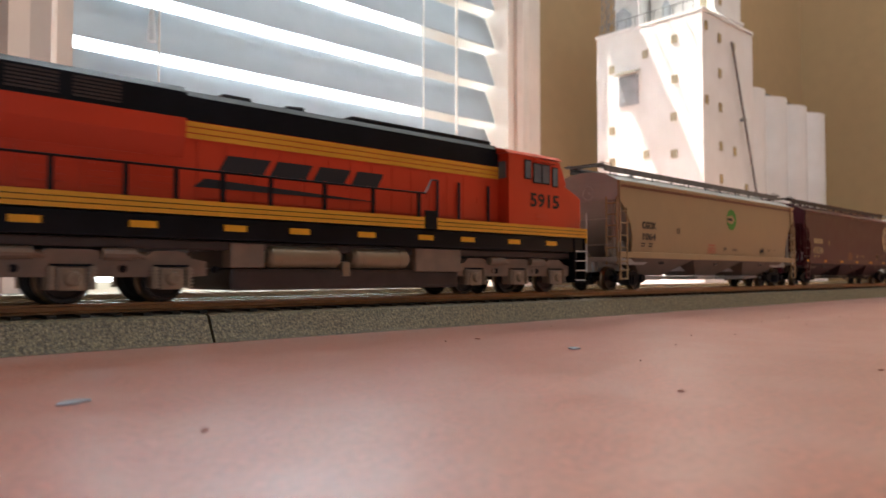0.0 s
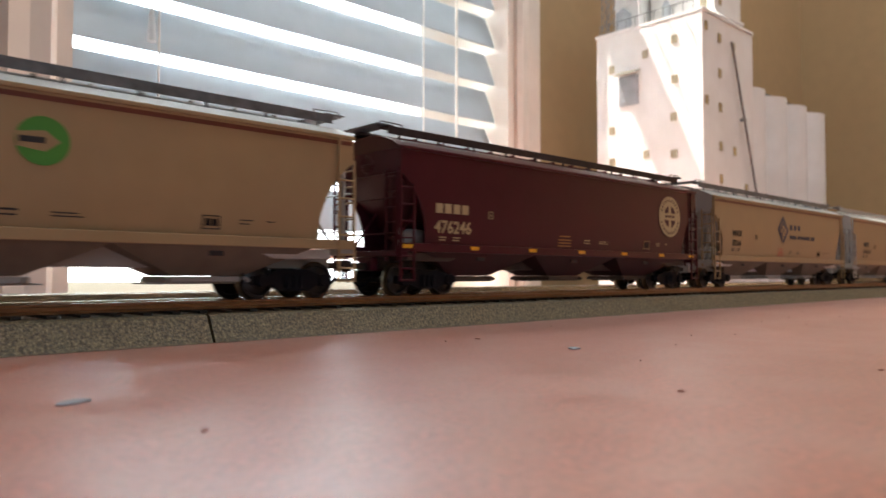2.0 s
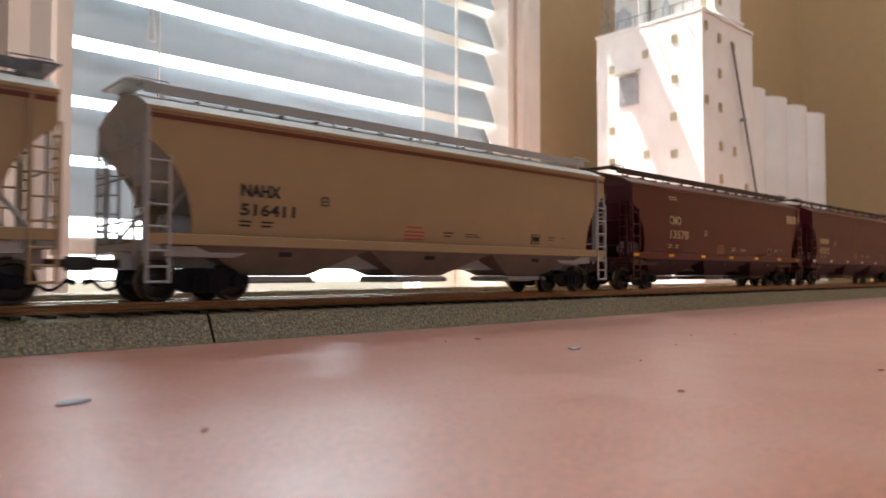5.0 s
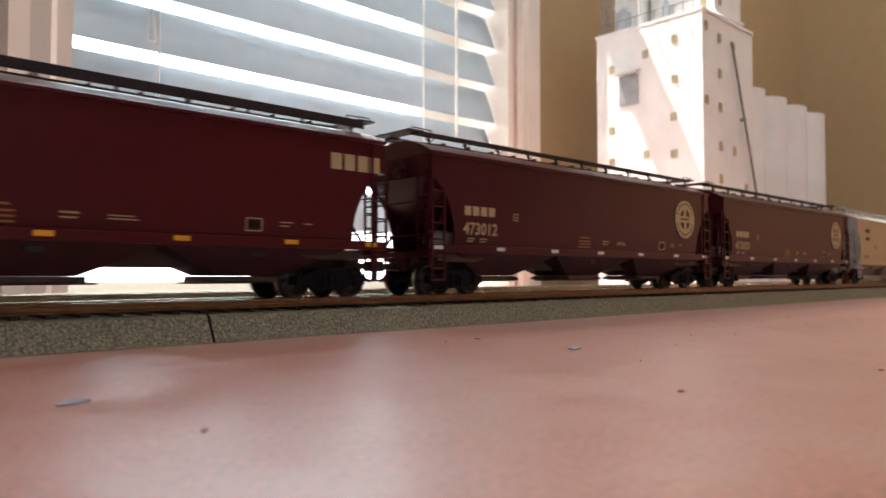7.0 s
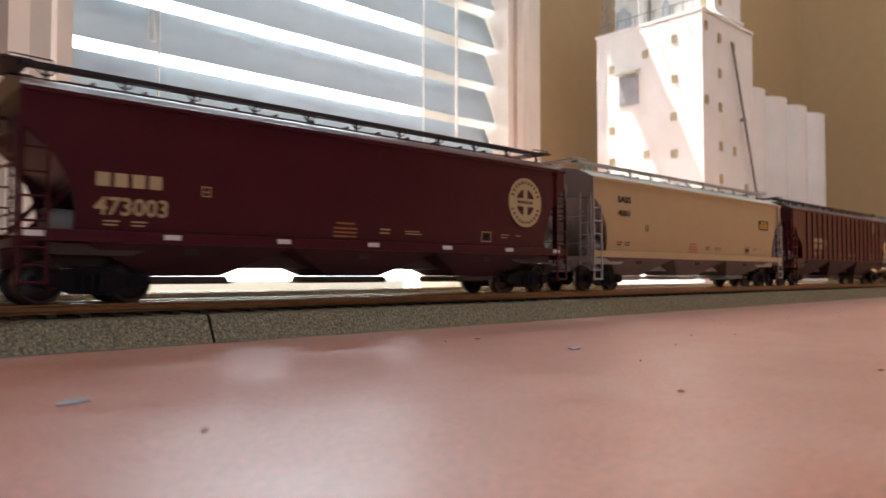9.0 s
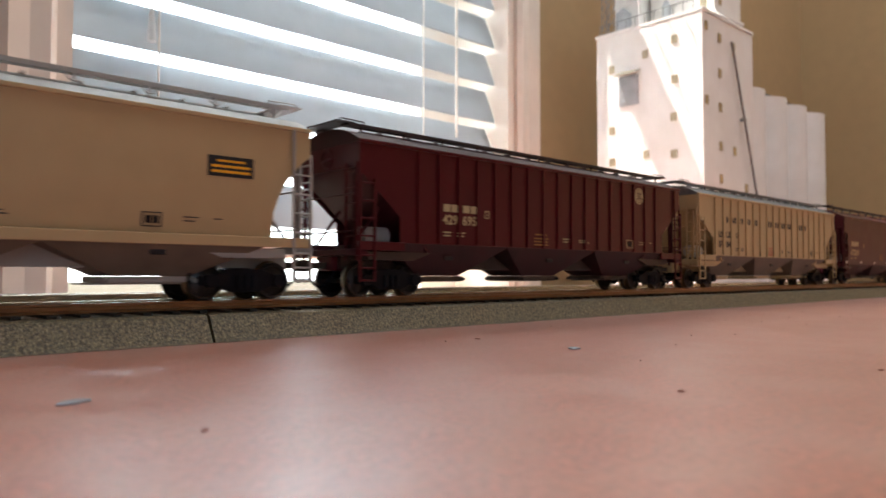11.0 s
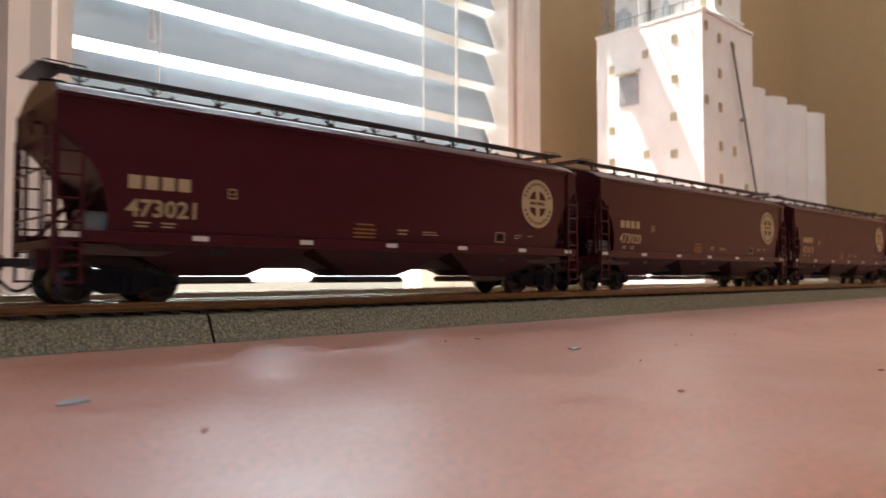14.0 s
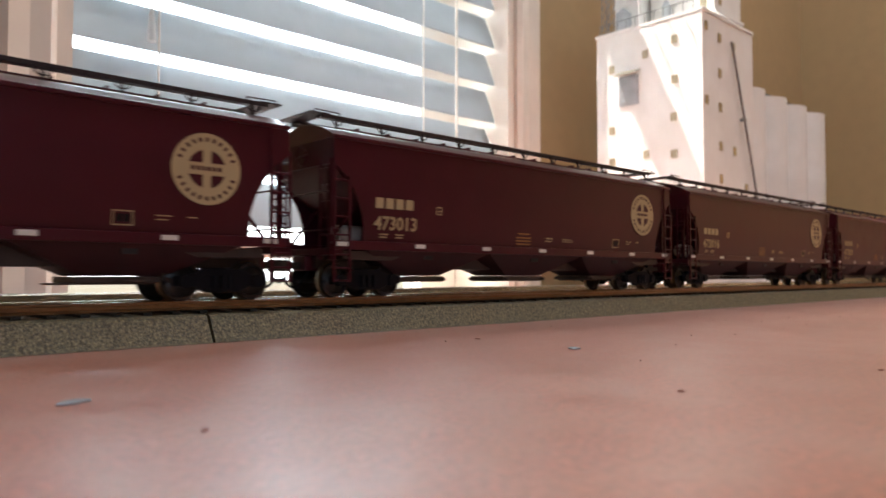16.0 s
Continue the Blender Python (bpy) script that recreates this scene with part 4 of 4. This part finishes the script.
def locomotive(start):
    c = tagged(new("diesel_locomotive"), "orange and black diesel locomotive with yellow stripes", "model locomotive")
    CARS.append((c, start + 0.1215))
    O, K, Yw = P["orange"], P["black"], P["yellow"]
    # frame and walkway
    def bevel_box(name, mat, *a, bevel=0.4, label="", parent=None):
        bm = bmesh.new()
        add_box(bm, *a, bevel=bevel)
        return mm(name, bm, mat, parent or c, label)
    bevel_box("underframe", K, -110, 124.5, -17.0, 17.0, 16.2, 22.2)
    bevel_box("piping", P["dark_frame"], -108, 123, -14.5, 14.5, 13.6, 16.1, bevel=0.5)
    bevel_box("walkway", K, -110, 125, -17.6, 17.6, 22.3, 26.0, bevel=0.2)
    for s in (-1, 1):
        bm = bmesh.new()
        for z0, z1 in ((22.4, 23.5), (23.75, 24.85), (25.1, 26.2)):
            add_box(bm, -110, 125.2, s * 17.75 - 0.14, s * 17.75 + 0.14, z0, z1)
        mm("sill_stripes", bm, Yw, c, "three yellow sill stripes")
    bm = bmesh.new()
    for z0, z1 in ((22.4, 23.5), (23.75, 24.85), (25.1, 26.2)):
        add_box(bm, 125.05, 125.3, -17.2, 17.2, z0, z1)
    mm("pilot_stripes", bm, Yw, c)
    def ref():
        bm = bmesh.new()
        add_box(bm, -3.3, 3.3, -17.3, -17.02, 18.6, 20.3)
        return mm("reflector", bm, P["reflector"], None)
    for x in (-83.5, -57.6, -33.3, -13.4, 10.6, 35.2, 55, 79.6, 102):
        place("reflector", "locoref", ref, c, x)
    bevel_box("step_recess", K, 34.2, 39.6, -18.1, -17.5, 22.2, 28.6, bevel=0.2)
    # long hood
    bm = bmesh.new()
    add_prism(bm, [(-12.0, 26.05), (-12.0, 48.0), (12.0, 48.0), (12.0, 26.05)], -100, 76.5, "x")
    hood = mm("hood", bm, O, c)
    bm = bmesh.new()
    add_prism(bm, [(-12.0, 48.05), (-12.0, 54.6), (-10.2, 56.4), (-6.0, 57.2), (6.0, 57.2), (10.2, 56.4), (12.0, 54.6), (12.0, 48.05)], -46, 76.5, "x")
    mm("hood_roof", bm, K, c)
    for s in (-1, 1):
        bm = bmesh.new()
        for z0, z1 in ((43.3, 44.6), (44.9, 46.2), (46.5, 47.8)):
            add_box(bm, -46, 76.3, s * 12.15 - 0.14, s * 12.15 + 0.14, z0, z1)
        mm("hood_stripes", bm, Yw, c, "three yellow hood stripes")
    # radiator wing
    bm = bmesh.new()
    add_prism(bm, [(-14.6, 48.0), (-14.6, 43.0), (-12.1, 37.8), (12.1, 37.8), (14.6, 43.0), (14.6, 48.0)], -105, -46.05, "x")
    mm("radiator_wing", bm, O, c)
    bm = bmesh.new()
    add_prism(bm, [(-14.6, 48.05), (-14.6, 54.8), (-12.5, 56.6), (12.5, 56.6), (14.6, 54.8), (14.6, 48.05)], -105, -46.05, "x")
    wing = mm("radiator_top", bm, K, c)
    for x in (-96, -82, -68):
        def grille():
            bm = bmesh.new()
            for i in range(6):
                add_box(bm, -5.5, 5.5, -14.75, -14.45, 49.2 + i * 0.9, 49.7 + i * 0.9)
            return mm("grille", bm, P["dark_frame"], None)
        place("grille", "grille", grille, wing, x)
    # hood doors and vents
    def door():
        bm = bmesh.new()
        add_box(bm, -3.9, 3.9, -12.18, -12.0, 27.6, 42.4)
        add_box(bm, 2.8, 3.3, -12.4, -12.18, 33.5, 35.5)
        return mm("hood_door", bm, O, None)
    for i in range(13):
        place("hood_door", "door", door, hood, -38 + 8.3 * i)
    def pdoor():
        bm = bmesh.new()
        add_box(bm, -6.0, 6.0, -12.2, -12.0, 27.0, 37.0)
        for i in range(4):
            add_box(bm, -4.5, 4.5, -12.35, -12.2, 29 + i * 1.7, 29.6 + i * 1.7)
        return mm("louver_door", bm, O, None)
    for x in (-92, -78.5, -65, -53):
        place("louver_door", "pdoor", pdoor, hood, x)
    bevel_box("brake_housing", K, 11, 76.0, -8.6, 8.6, 57.0, 58.4, bevel=0.5)
    bevel_box("exhaust_stack", K, -31, -22, -4, 4, 57.0, 59.2, bevel=0.5)
    bm = bmesh.new()
    add_rod(bm, (-6, 0, 57), (-6, 0, 58.6), 0.5, 8)
    for dy in (-1.4, 0, 1.4):
        add_rod(bm, (-8.8, dy, 59.2), (-3.0, dy, 59.2), 0.45, 8, 0.9)
    mm("horn", bm, K, c)
    for x in (-95, -78, -60):
        bm = bmesh.new()
        add_rod(bm, (x, 0, 56.4), (x, 0, 57.3), 6.2, 24)
        mm("radiator_fan", bm, K, c)
    # cab
    bm = bmesh.new()
    add_prism(bm, [(76.6, 26.05), (76.6, 53.2), (107.2, 52.4), (111.2, 44.4), (111.2, 26.05)], -17.3, 17.3)
    cab = mm("cab", bm, O, c)
    bm = bmesh.new()
    add_prism(bm, [(-17.8, 53.0), (-15.5, 54.6), (-8, 56.4), (8, 56.4), (15.5, 54.6), (17.8, 53.0)], 75.5, 108.5, "x")
    mm("cab_roof", bm, O, cab)
    bm = bmesh.new()
    add_prism(bm, [(111.25, 26.05), (111.25, 44.2), (114.5, 44.0), (125.6, 39.4), (125.6, 26.05)], -14.4, 14.4)
    bmesh.ops.bevel(bm, geom=bm.edges[:], offset=0.7, segments=2, affect="EDGES")
    mm("nose", bm, O, c)
    # glazing with dark gaskets
    for s in (-1, 1):
        for x0, x1, z0, z1 in ((85.9, 89.0, 44.4, 51.0), (91.0, 100.4, 43.2, 50.2), (102.8, 105.6, 42.6, 49.6)):
            bm = bmesh.new()
            add_box(bm, x0 - 0.5, x1 + 0.5, s * 17.4 - 0.12, s * 17.4 + 0.12, z0 - 0.5, z1 + 0.5)
            fr = mm("window", bm, K, cab)
            bm = bmesh.new()
            if x1 - x0 > 6:
                add_box(bm, x0, (x0 + x1) / 2 - 0.4, s * 17.58 - 0.08, s * 17.58 + 0.08, z0, z1)
                add_box(bm, (x0 + x1) / 2 + 0.4, x1, s * 17.58 - 0.08, s * 17.58 + 0.08, z0, z1)
            else:
                add_box(bm, x0, x1, s * 17.58 - 0.08, s * 17.58 + 0.08, z0, z1)
            mm("pane", bm, P["window"], fr)
        bm = bmesh.new()
        add_box(bm, 76.1, 76.55, s * 14.2 - 1.7, s * 14.2 + 1.7, 43.5, 50.0)
        mm("window", bm, P["window"], cab)
        bm = bmesh.new()
        add_prism(bm, [(90.0, 51.6), (102.5, 51.2), (102.5, 50.9), (90.0, 51.3)], min(s * 17.4, s * 19.4), max(s * 17.4, s * 19.4))
        mm("sunshade", bm, O, cab)
    for y in (-8, 8):
        bm = bmesh.new()
        add_prism(bm, [(107.6, 51.6), (111.0, 45.0), (111.3, 45.15), (107.9, 51.75)], y - 6.2, y + 6.2)
        mm("windshield", bm, P["window"], cab)
    bm = bmesh.new()
    for i in range(4):
        add_box(bm, 92, 102, -17.5, -17.3, 28.2 + i * 0.8, 28.6 + i * 0.8)
    mm("vent", bm, O, cab)
    text_part("number", "5915", 0.0074, 0.0886, -0.01742, 0.0336, P["letter_black"], c, bold=0.00016, width=0.0178)
    # emblem bars on the hood
    cells = []
    for x, w in ((-36, 14.0), (-20.5, 12.5), (-6.0, 12.0), (8.0, 11.0)):
        cells += [(x, x + w - 0.6, 35.2, 39.8)]
    blocks("emblem_bars", c, P["letter_black"], cells, y=-12.25, depth=0.12, shear=0.55)
    bm = bmesh.new()
    add_prism(bm, [(-43, 30.4), (-40.0, 32.9), (18, 30.6), (18, 30.45)], -12.37, -12.25)
    mm("emblem_wedge", bm, P["letter_black"], c)
    # handrails
    for s in (-1, 1):
        bm = bmesh.new()
        add_tube(bm, [(-104, s * 17.2, 34.3), (30, s * 17.2, 34.3), (35, s * 17.0, 34.4), (40, s * 14.5, 39.5), (44, s * 13.0, 40)], 0.32, 6)
        rail = mm("handrail", bm, K, c)
        def post():
            bm = bmesh.new()
            add_box(bm, -0.55, 0.55, -0.35, 0.35, 26.0, 34.3)
            return mm("post", bm, K, None)
        for x in (-96, -78.5, -62, -49.6, -37, -22.8, -5, 13, 32):
            place("post", "hpost", post, rail, x, s * 17.2, 0)
        def tall():
            bm = bmesh.new()
            add_rod(bm, (0, 0, 27), (0, 0, 40), 0.5, 6)
            return mm("post", bm, K, None)
        for x in (44.3, 54.7, 70.0):
            place("post", "tall", tall, rail, x, s * 12.9, 0)
    # fuel tank, air tanks and battery boxes
    bevel_box("fuel_tank", P["dark_frame"], -33.5, 52.5, -15.0, 15.0, 2.6, 8.8, bevel=1.2)
    bevel_box("tank_upper", P["dark_frame"], -33.5, 52.5, -11.0, 11.0, 8.9, 16.1, bevel=0.4)
    for s in (-1, 1):
        bevel_box("equipment_box", P["frame_tan"], -34, -24, min(s * 11.1, s * 16.2), max(s * 11.1, s * 16.2), 8.9, 15.6)
        bevel_box("equipment_box", P["frame_tan"], 31.5, 52.6, min(s * 11.1, s * 16.2), max(s * 11.1, s * 16.2), 8.0, 15.8)
        for x0, x1 in ((-22.5, 2.0), (6.5, 29.0)):
            bm = bmesh.new()
            add_rod(bm, (x0 + 1.2, s * 13.8, 12.2), (x1 - 1.2, s * 13.8, 12.2), 3.2, 24)
            add_rod(bm, (x0, s * 13.8, 12.2), (x0 + 1.2, s * 13.8, 12.2), 2.2, 24, 3.2)
            add_rod(bm, (x1 - 1.2, s * 13.8, 12.2), (x1, s * 13.8, 12.2), 3.2, 24, 2.2)
            for xx in (x0 + 4, x1 - 4):
                add_rod(bm, (xx - 0.4, s * 13.8, 12.2), (xx + 0.4, s * 13.8, 12.2), 3.4, 24)
            mm("air_tank", bm, P["tank"], c, "bronze air reservoir", sm=35)
        bevel_box("air_filter", P["tank"], 2.8, 5.6, min(s * 12, s * 15.6), max(s * 12, s * 15.6), 6.5, 11.0)
    # trucks
    def truck_mesh():
        bm = bmesh.new()
        for s in (-1, 1):
            y0, y1 = sorted((s * 11.4, s * 14.2))
            out = [(-33, 6.6), (-33, 10.4), (-29, 11.2), (-26, 13.0), (-19.5, 13.0), (-16, 11.0), (-9, 10.8), (-5, 13.0), (5, 13.0), (9, 10.8), (16, 11.0), (19.5, 13.0), (26, 13.0), (29, 11.2), (33, 10.4), (33, 6.6),
                   (28.5, 6.4), (28.5, 3.6), (18.5, 3.6), (18.5, 6.4), (5.5, 6.4), (5.5, 3.4), (-5.5, 3.4), (-5.5, 6.4), (-18.5, 6.4), (-18.5, 3.6), (-28.5, 3.6), (-28.5, 6.4)]
            add_prism(bm, out, y0, y1)
            for x in (-11.5, 11.5):
                add_rod(bm, (x - 5, s * 15.0, 12.0), (x + 3, s * 15.0, 12.0), 1.5, 12)
                add_rod(bm, (x + 3, s * 15.0, 12.0), (x + 5.5, s * 15.0, 11.2), 0.6, 8)
                add_rod(bm, (x - 2, s * 14.2, 8.4), (x - 2, s * 14.7, 8.4), 0.9, 10)
        add_box(bm, -31, 31, -6, 6, 9.5, 13.0)
        return mm("truck_frame", bm, P["frame_tan"], None)
    for cx in (-73.0, 84.5):
        t = place("truck_frame", "loco_truck", truck_mesh, c, cx, 0, 0, label="dusty brown truck side frame")
        def axle_box():
            bm = bmesh.new()
            add_box(bm, -3.0, 3.0, -15.4, -14.25, 3.2, 8.6, bevel=0.4)
            add_rod(bm, (0, -15.2, 6.0), (0, -16.4, 6.0), 2.0, 18, 1.5)
            add_rod(bm, (0, -16.3, 6.0), (0, -16.6, 6.0), 0.8, 10)
            return mm("axle_box", bm, P["axle_box"], None)
        def spring():
            bm = bmesh.new()
            for q in range(6):
                add_rod(bm, (0, -15.0, 3.6 + q * 0.9), (0, -15.0, 4.1 + q * 0.9), 1.05, 10)
            add_rod(bm, (0, -15.0, 3.4), (0, -15.0, 9.0), 0.6, 8)
            return mm("spring", bm, P["axle_box"], None)
        # black plates on the surface stand for shaded gaps in the frame
        def pocket():
            bm = bmesh.new()
            add_box(bm, -4.6, 4.6, -14.45, -14.22, 8.9, 9.5)
            add_rod(bm, (11.6, -14.3, 8.4), (11.6, -14.5, 8.4), 1.0, 12)
            return mm("pocket", bm, M["black"], None)
        for dx in (-23.5, 0, 23.5):
            for rz in (0, 180):
                place("axle_box", "axle_box", axle_box, t, dx, 0, 0, (0, 0, rz))
                place("pocket", "pocket", pocket, t, dx, 0, 0, (0, 0, rz))
                for ex in (-4.4, 4.4):
                    place("spring", "spring", spring, t, dx + ex, 0, 0, (0, 0, rz))
            w = place("wheelset", "loco_wheelset", wheelset_mesh(6.0), t, dx, 0, 6.0)
            WHEELSETS.append((w, dx, 6.0))
    # pilots, steps and couplers
    for x0, x1 in ((125.3, 127.0), (-112, -110.2)):
        bevel_box("pilot", K, x0, x1, -15, 15, 3.6, 22.0)
    for x in (120.5, -106):
        for s in (-1, 1):
            bm = bmesh.new()
            for z in (4.5, 8.5, 12.5, 16.5):
                add_box(bm, x - 3.2, x + 3.2, min(s * 14.2, s * 17.6), max(s * 14.2, s * 17.6), z, z + 0.5)
            for dx in (-3.4, 3.4):
                add_box(bm, x + dx - 0.3, x + dx + 0.3, min(s * 14.2, s * 17.6), max(s * 14.2, s * 17.6), 4.2, 22.2)
            st = mm("step_well", bm, K, c)
            blocks("step_edge", st, P["letter_white"], [(x - 3.2, x + 3.2, z + 0.05, z + 0.45) for z in (4.5, 8.5, 12.5, 16.5)], y=s * 17.6 + (0.12 if s > 0 else 0.0))
            bm = bmesh.new()
            add_rod(bm, (x + 5.4, s * 16.8, 8), (x + 5.4, s * 16.8, 33), 0.35, 6)
            mm("grab_iron", bm, P["letter_white"], c)
            bm = bmesh.new()
            add_box(bm, x + 4.5, x + 5.2, min(s * 14, s * 17.4), max(s * 14, s * 17.4), 20, 25)
            mm("corner_plate", bm, P["reflector"], c)
    place("coupler", "coupler", coupler_mesh, c, 126.5, 0, 0)
    place("coupler", "coupler", coupler_mesh, c, -111.5, 0, 0, (0, 0, 180))
    place("air_hose", "hose", hose_mesh, c, 127, 0, 0)
    return c


locomotive(0.0)
MR = P["maroon"]

cg = hopper(0.2695, "tan covered hopper with a round green emblem", P["tan"], P["grey"], "CGOX", "1064", "letter_black", stripe=True, box_x=-45.0, walk_mat=P["walk"], arches=False, rows=-78, patches=None, roof=P["grey"], ladder_paint=P["tan"])
bm = bmesh.new()
add_rod(bm, (12, -18.32, 37), (12, -18.42, 37), 5.6, 36)
mm("emblem", bm, P["letter_green"], cg, "round green emblem")
bm = bmesh.new()
add_prism(bm, [(6.6, 35.4), (12.5, 34.6), (15.6, 37.0), (12.5, 39.4), (6.6, 38.6)], -18.5, -18.43)
mm("emblem_arrow", bm, P["tan"], cg)
blocks("emblem_bars", cg, P["letter_black"], [(7.2, 12.5, 36.4, 37.8)], y=-18.51, depth=0.06)


def maroon(start, number, label):
    h = hopper(start, label, MR, MR, "maroon", number, "letter_cream", rows=-81, bar_mark=True, roof=MR, walk_mat=P["dark_walk"])
    emblem(h, 72.6, 34.5, 9.4, P["letter_cream"], MR)
    return h


h = hopper(0.4817, "maroon covered hopper with a round emblem and yellow reflectors", MR, MR, "maroon", "476246", "letter_cream", rows=-81, bar_mark=True, roof=MR, walk_mat=P["dark_walk"], arches=False, patches="reflector")
emblem(h, 71.5, 35.0, 9.8, P["letter_cream"], MR)

ad = hopper(0.6950, "tan covered hopper with a navy diamond emblem", P["tan"], P["grey"], "WHTX", "5216", "letter_black", stripe=True, box_x=-45.0, walk_mat=P["walk"], arches=False, rows=-75, patches=None, roof=P["grey"], ladder_paint=P["tan"])
for name, r, mat, d in (("emblem", 1.0, "letter_blue", 0.0), ("emblem_ring", 0.72, "tan", 0.08), ("emblem_core", 0.60, "letter_blue", 0.16)):
    bm = bmesh.new()
    cz = 34.6 - (1 - r) * 0.8
    w, hh = 8.0 * r, 8.7 * r
    add_prism(bm, [(-7, cz + hh), (-7 - w, cz), (-7 - w * 0.75, cz - hh * 0.3), (-7, cz - hh), (-7 + w * 0.75, cz - hh * 0.3), (-7 + w, cz)], -18.4 - d, -18.32 - d)
    mm(name, bm, P[mat], ad, "navy diamond emblem" if name == "emblem" else "")
blocks("emblem_cross", ad, P["tan"], [(-8.4, -5.6, 30.5, 37.2), (-10.6, -3.4, 32.6, 35.2)], y=-18.57, depth=0.06)
blocks("emblem_dots", ad, P["letter_blue"], [(-7.9, -6.1, 33.0, 34.8)], y=-18.64, depth=0.06)
cells = []
for a in (3.6, 9.8, 16.0):
    cells += [(a, a + 3.6, 34.9, 38.1)]
a = 3.4
for w in (2.6, 2.6, 3.2, -1, 3.2, 1.2, 2.2, 2.2, 1.2, 2.6, 2.6, -1, 2.6, 2.8):
    if w < 0:
        a += 1.6
        continue
    cells += [(a, a + w * 0.9, 29.2, 31.6)]
    a += w + 0.75
blocks("name_bars", ad, P["letter_blue"], cells, y=-18.32)

hopper(0.9088, "tan covered hopper with light grey ends and ladders", P["tan"], P["grey"], "NAHX", "516411", "letter_black", stripe=True, box_x=-45.0, walk_mat=P["grey"], arches=False, rows=-72, patches=None, roof=P["grey"])

cm = hopper(1.1243, "maroon covered hopper with cream block lettering", P["red_maroon"], MR, "CMO", "13578", "letter_cream", arches=False, rows=-64, mark_z=31.6, number_z=24.8, text=1.25, box_x=-27.0, patches="reflector", roof=MR, walk_mat=P["dark_walk"])
cells = []
for i, a in enumerate((76.5, 81.3, 86.3, 90.8)):
    cells += [(a, a + 3.8, 38.7, 43.6)]
blocks("name_bars", cm, P["letter_cream"], cells, y=-18.32)
blocks("upper_data", cm, P["letter_cream"], [(-64, -57, 44.6, 45.0), (-64, -56, 43.5, 43.9)], y=-18.32)

maroon(1.3377, "473012", "maroon covered hopper with a round cream emblem")
maroon(1.5482, "473003", "maroon covered hopper with a round cream emblem")

ia = hopper(1.7615, "cream covered hopper with grey ends and a small crest", P["cream"], P["grey"], "IAIS", "4001", "letter_black", walk_mat=P["grey"], arches=True, rows=-78, mark_z=39.2, number_z=33.2, text=0.85, patches=None, roof=P["grey"])
bm = bmesh.new()
add_box(bm, 66, 79, -18.42, -18.32, 33.0, 38.5)
mm("crest", bm, P["letter_black"], ia, "black and yellow crest")
blocks("crest_bars", ia, P["reflector"], [(67, 78, 34.0, 34.7), (67, 78, 35.4, 36.1), (68.5, 76.5, 36.9, 37.5)], y=-18.43, depth=0.08)

rb = hopper(1.9731, "maroon ribbed covered hopper with a small round emblem", P["red_maroon"], MR, "ribbed", "", "letter_cream", ribbed=True, rib_x=-63.6, box_x=-40.6, arches=False, rows=-62, patches=None, roof=P["dark_maroon"], low_board=True, walk_mat=P["dark_walk"])
emblem(rb, 60.6, 43.0, 3.7, P["letter_cream"], MR, y=-18.4)
blocks("name_bars", rb, P["letter_cream"], [(x0, x0 + 3.2, 28.6, 31.2) for x0 in (-61.7, -57.9, -52.4, -48.6)], y=-18.4)
for txt, x in (("429", -0.0620), ("695", -0.0528)):
    text_part("number", txt, 0.0046, x, -0.01845, 0.0243, P["letter_cream"], rb, bold=0.0001, width=0.0070)

ev = hopper(2.1860, "cream ribbed covered hopper with spaced black lettering", P["cream"], P["cream"], "ribbed", "", "letter_black", ribbed=True, arches=False, rows=-56, patches=None, roof=P["walk"], low_board=True, walk_mat=P["walk"])
cells = []
for x, n in ((-64.4, 1), (-56.5, 2), (-47.6, 2), (-38.5, 2), (-29.3, 2), (-9.4, 2), (0.6, 2), (9.8, 2), (19.0, 2), (37.2, 2), (44.5, 1)):
    for i in range(n):
        a = x - (2.9 if n == 2 else 1.3) + i * 3.1
        cells += [(a, a + 1.9, 35.2, 38.4)]
blocks("name_bars", ev, P["letter_black"], cells, y=-18.32)
for txt, x, z in (("US", -0.0752, 0.0272), ("LX", -0.0664, 0.0272), ("59", -0.0752, 0.0219), ("04", -0.0664, 0.0219)):
    text_part("reporting_mark" if txt.isalpha() else "number", txt, 0.0046, x, -0.01840, z, P["letter_black"], ev, bold=0.00014, width=0.0058)

maroon(2.3984, "473021", "maroon covered hopper with a round cream emblem")
maroon(2.6096, "473020", "maroon covered hopper with a round cream emblem")
maroon(2.8186, "473013", "maroon covered hopper with a round cream emblem")
maroon(3.0314, "473016", "maroon covered hopper with a round cream emblem")
maroon(3.2399, "473018", "maroon covered hopper at the tail of the train")


def settle_lettering():
    """Lay the lettering of the wagons with rounded sides against the paint."""
    for c, _ in CARS[1:]:
        if any(ch.name.startswith("rib") for ch in c.children):
            continue
        for ch in c.children:
            if ch.name.split(".")[0] in ("name_bar", "digit", "letter", "data_lettering", "test_plate", "consolidated_stencil", "upper_data"):
                for v in ch.data.vertices:
                    v.co.y += 0.001 * tuck((v.co.z + ch.location.z) * 1000)


settle_lettering()


def motions():
    for c, x in CARS:
        walk(c, [(t, pose(x - s, TRACK_Y, RAIL)) for t, s in zip(RUN_T, RUN_S)])
    # the wheels roll without slip
    steps = range(0, 481)
    for w, dx, r in WHEELSETS:
        walk(w, [(i / 30, pose(dx * 0.001, 0, r * 0.001) @ Matrix.Rotation(-float(np.interp(i / 30, RUN_T, RUN_S)) / (r * 0.001), 4, "Y")) for i in steps])


motions()
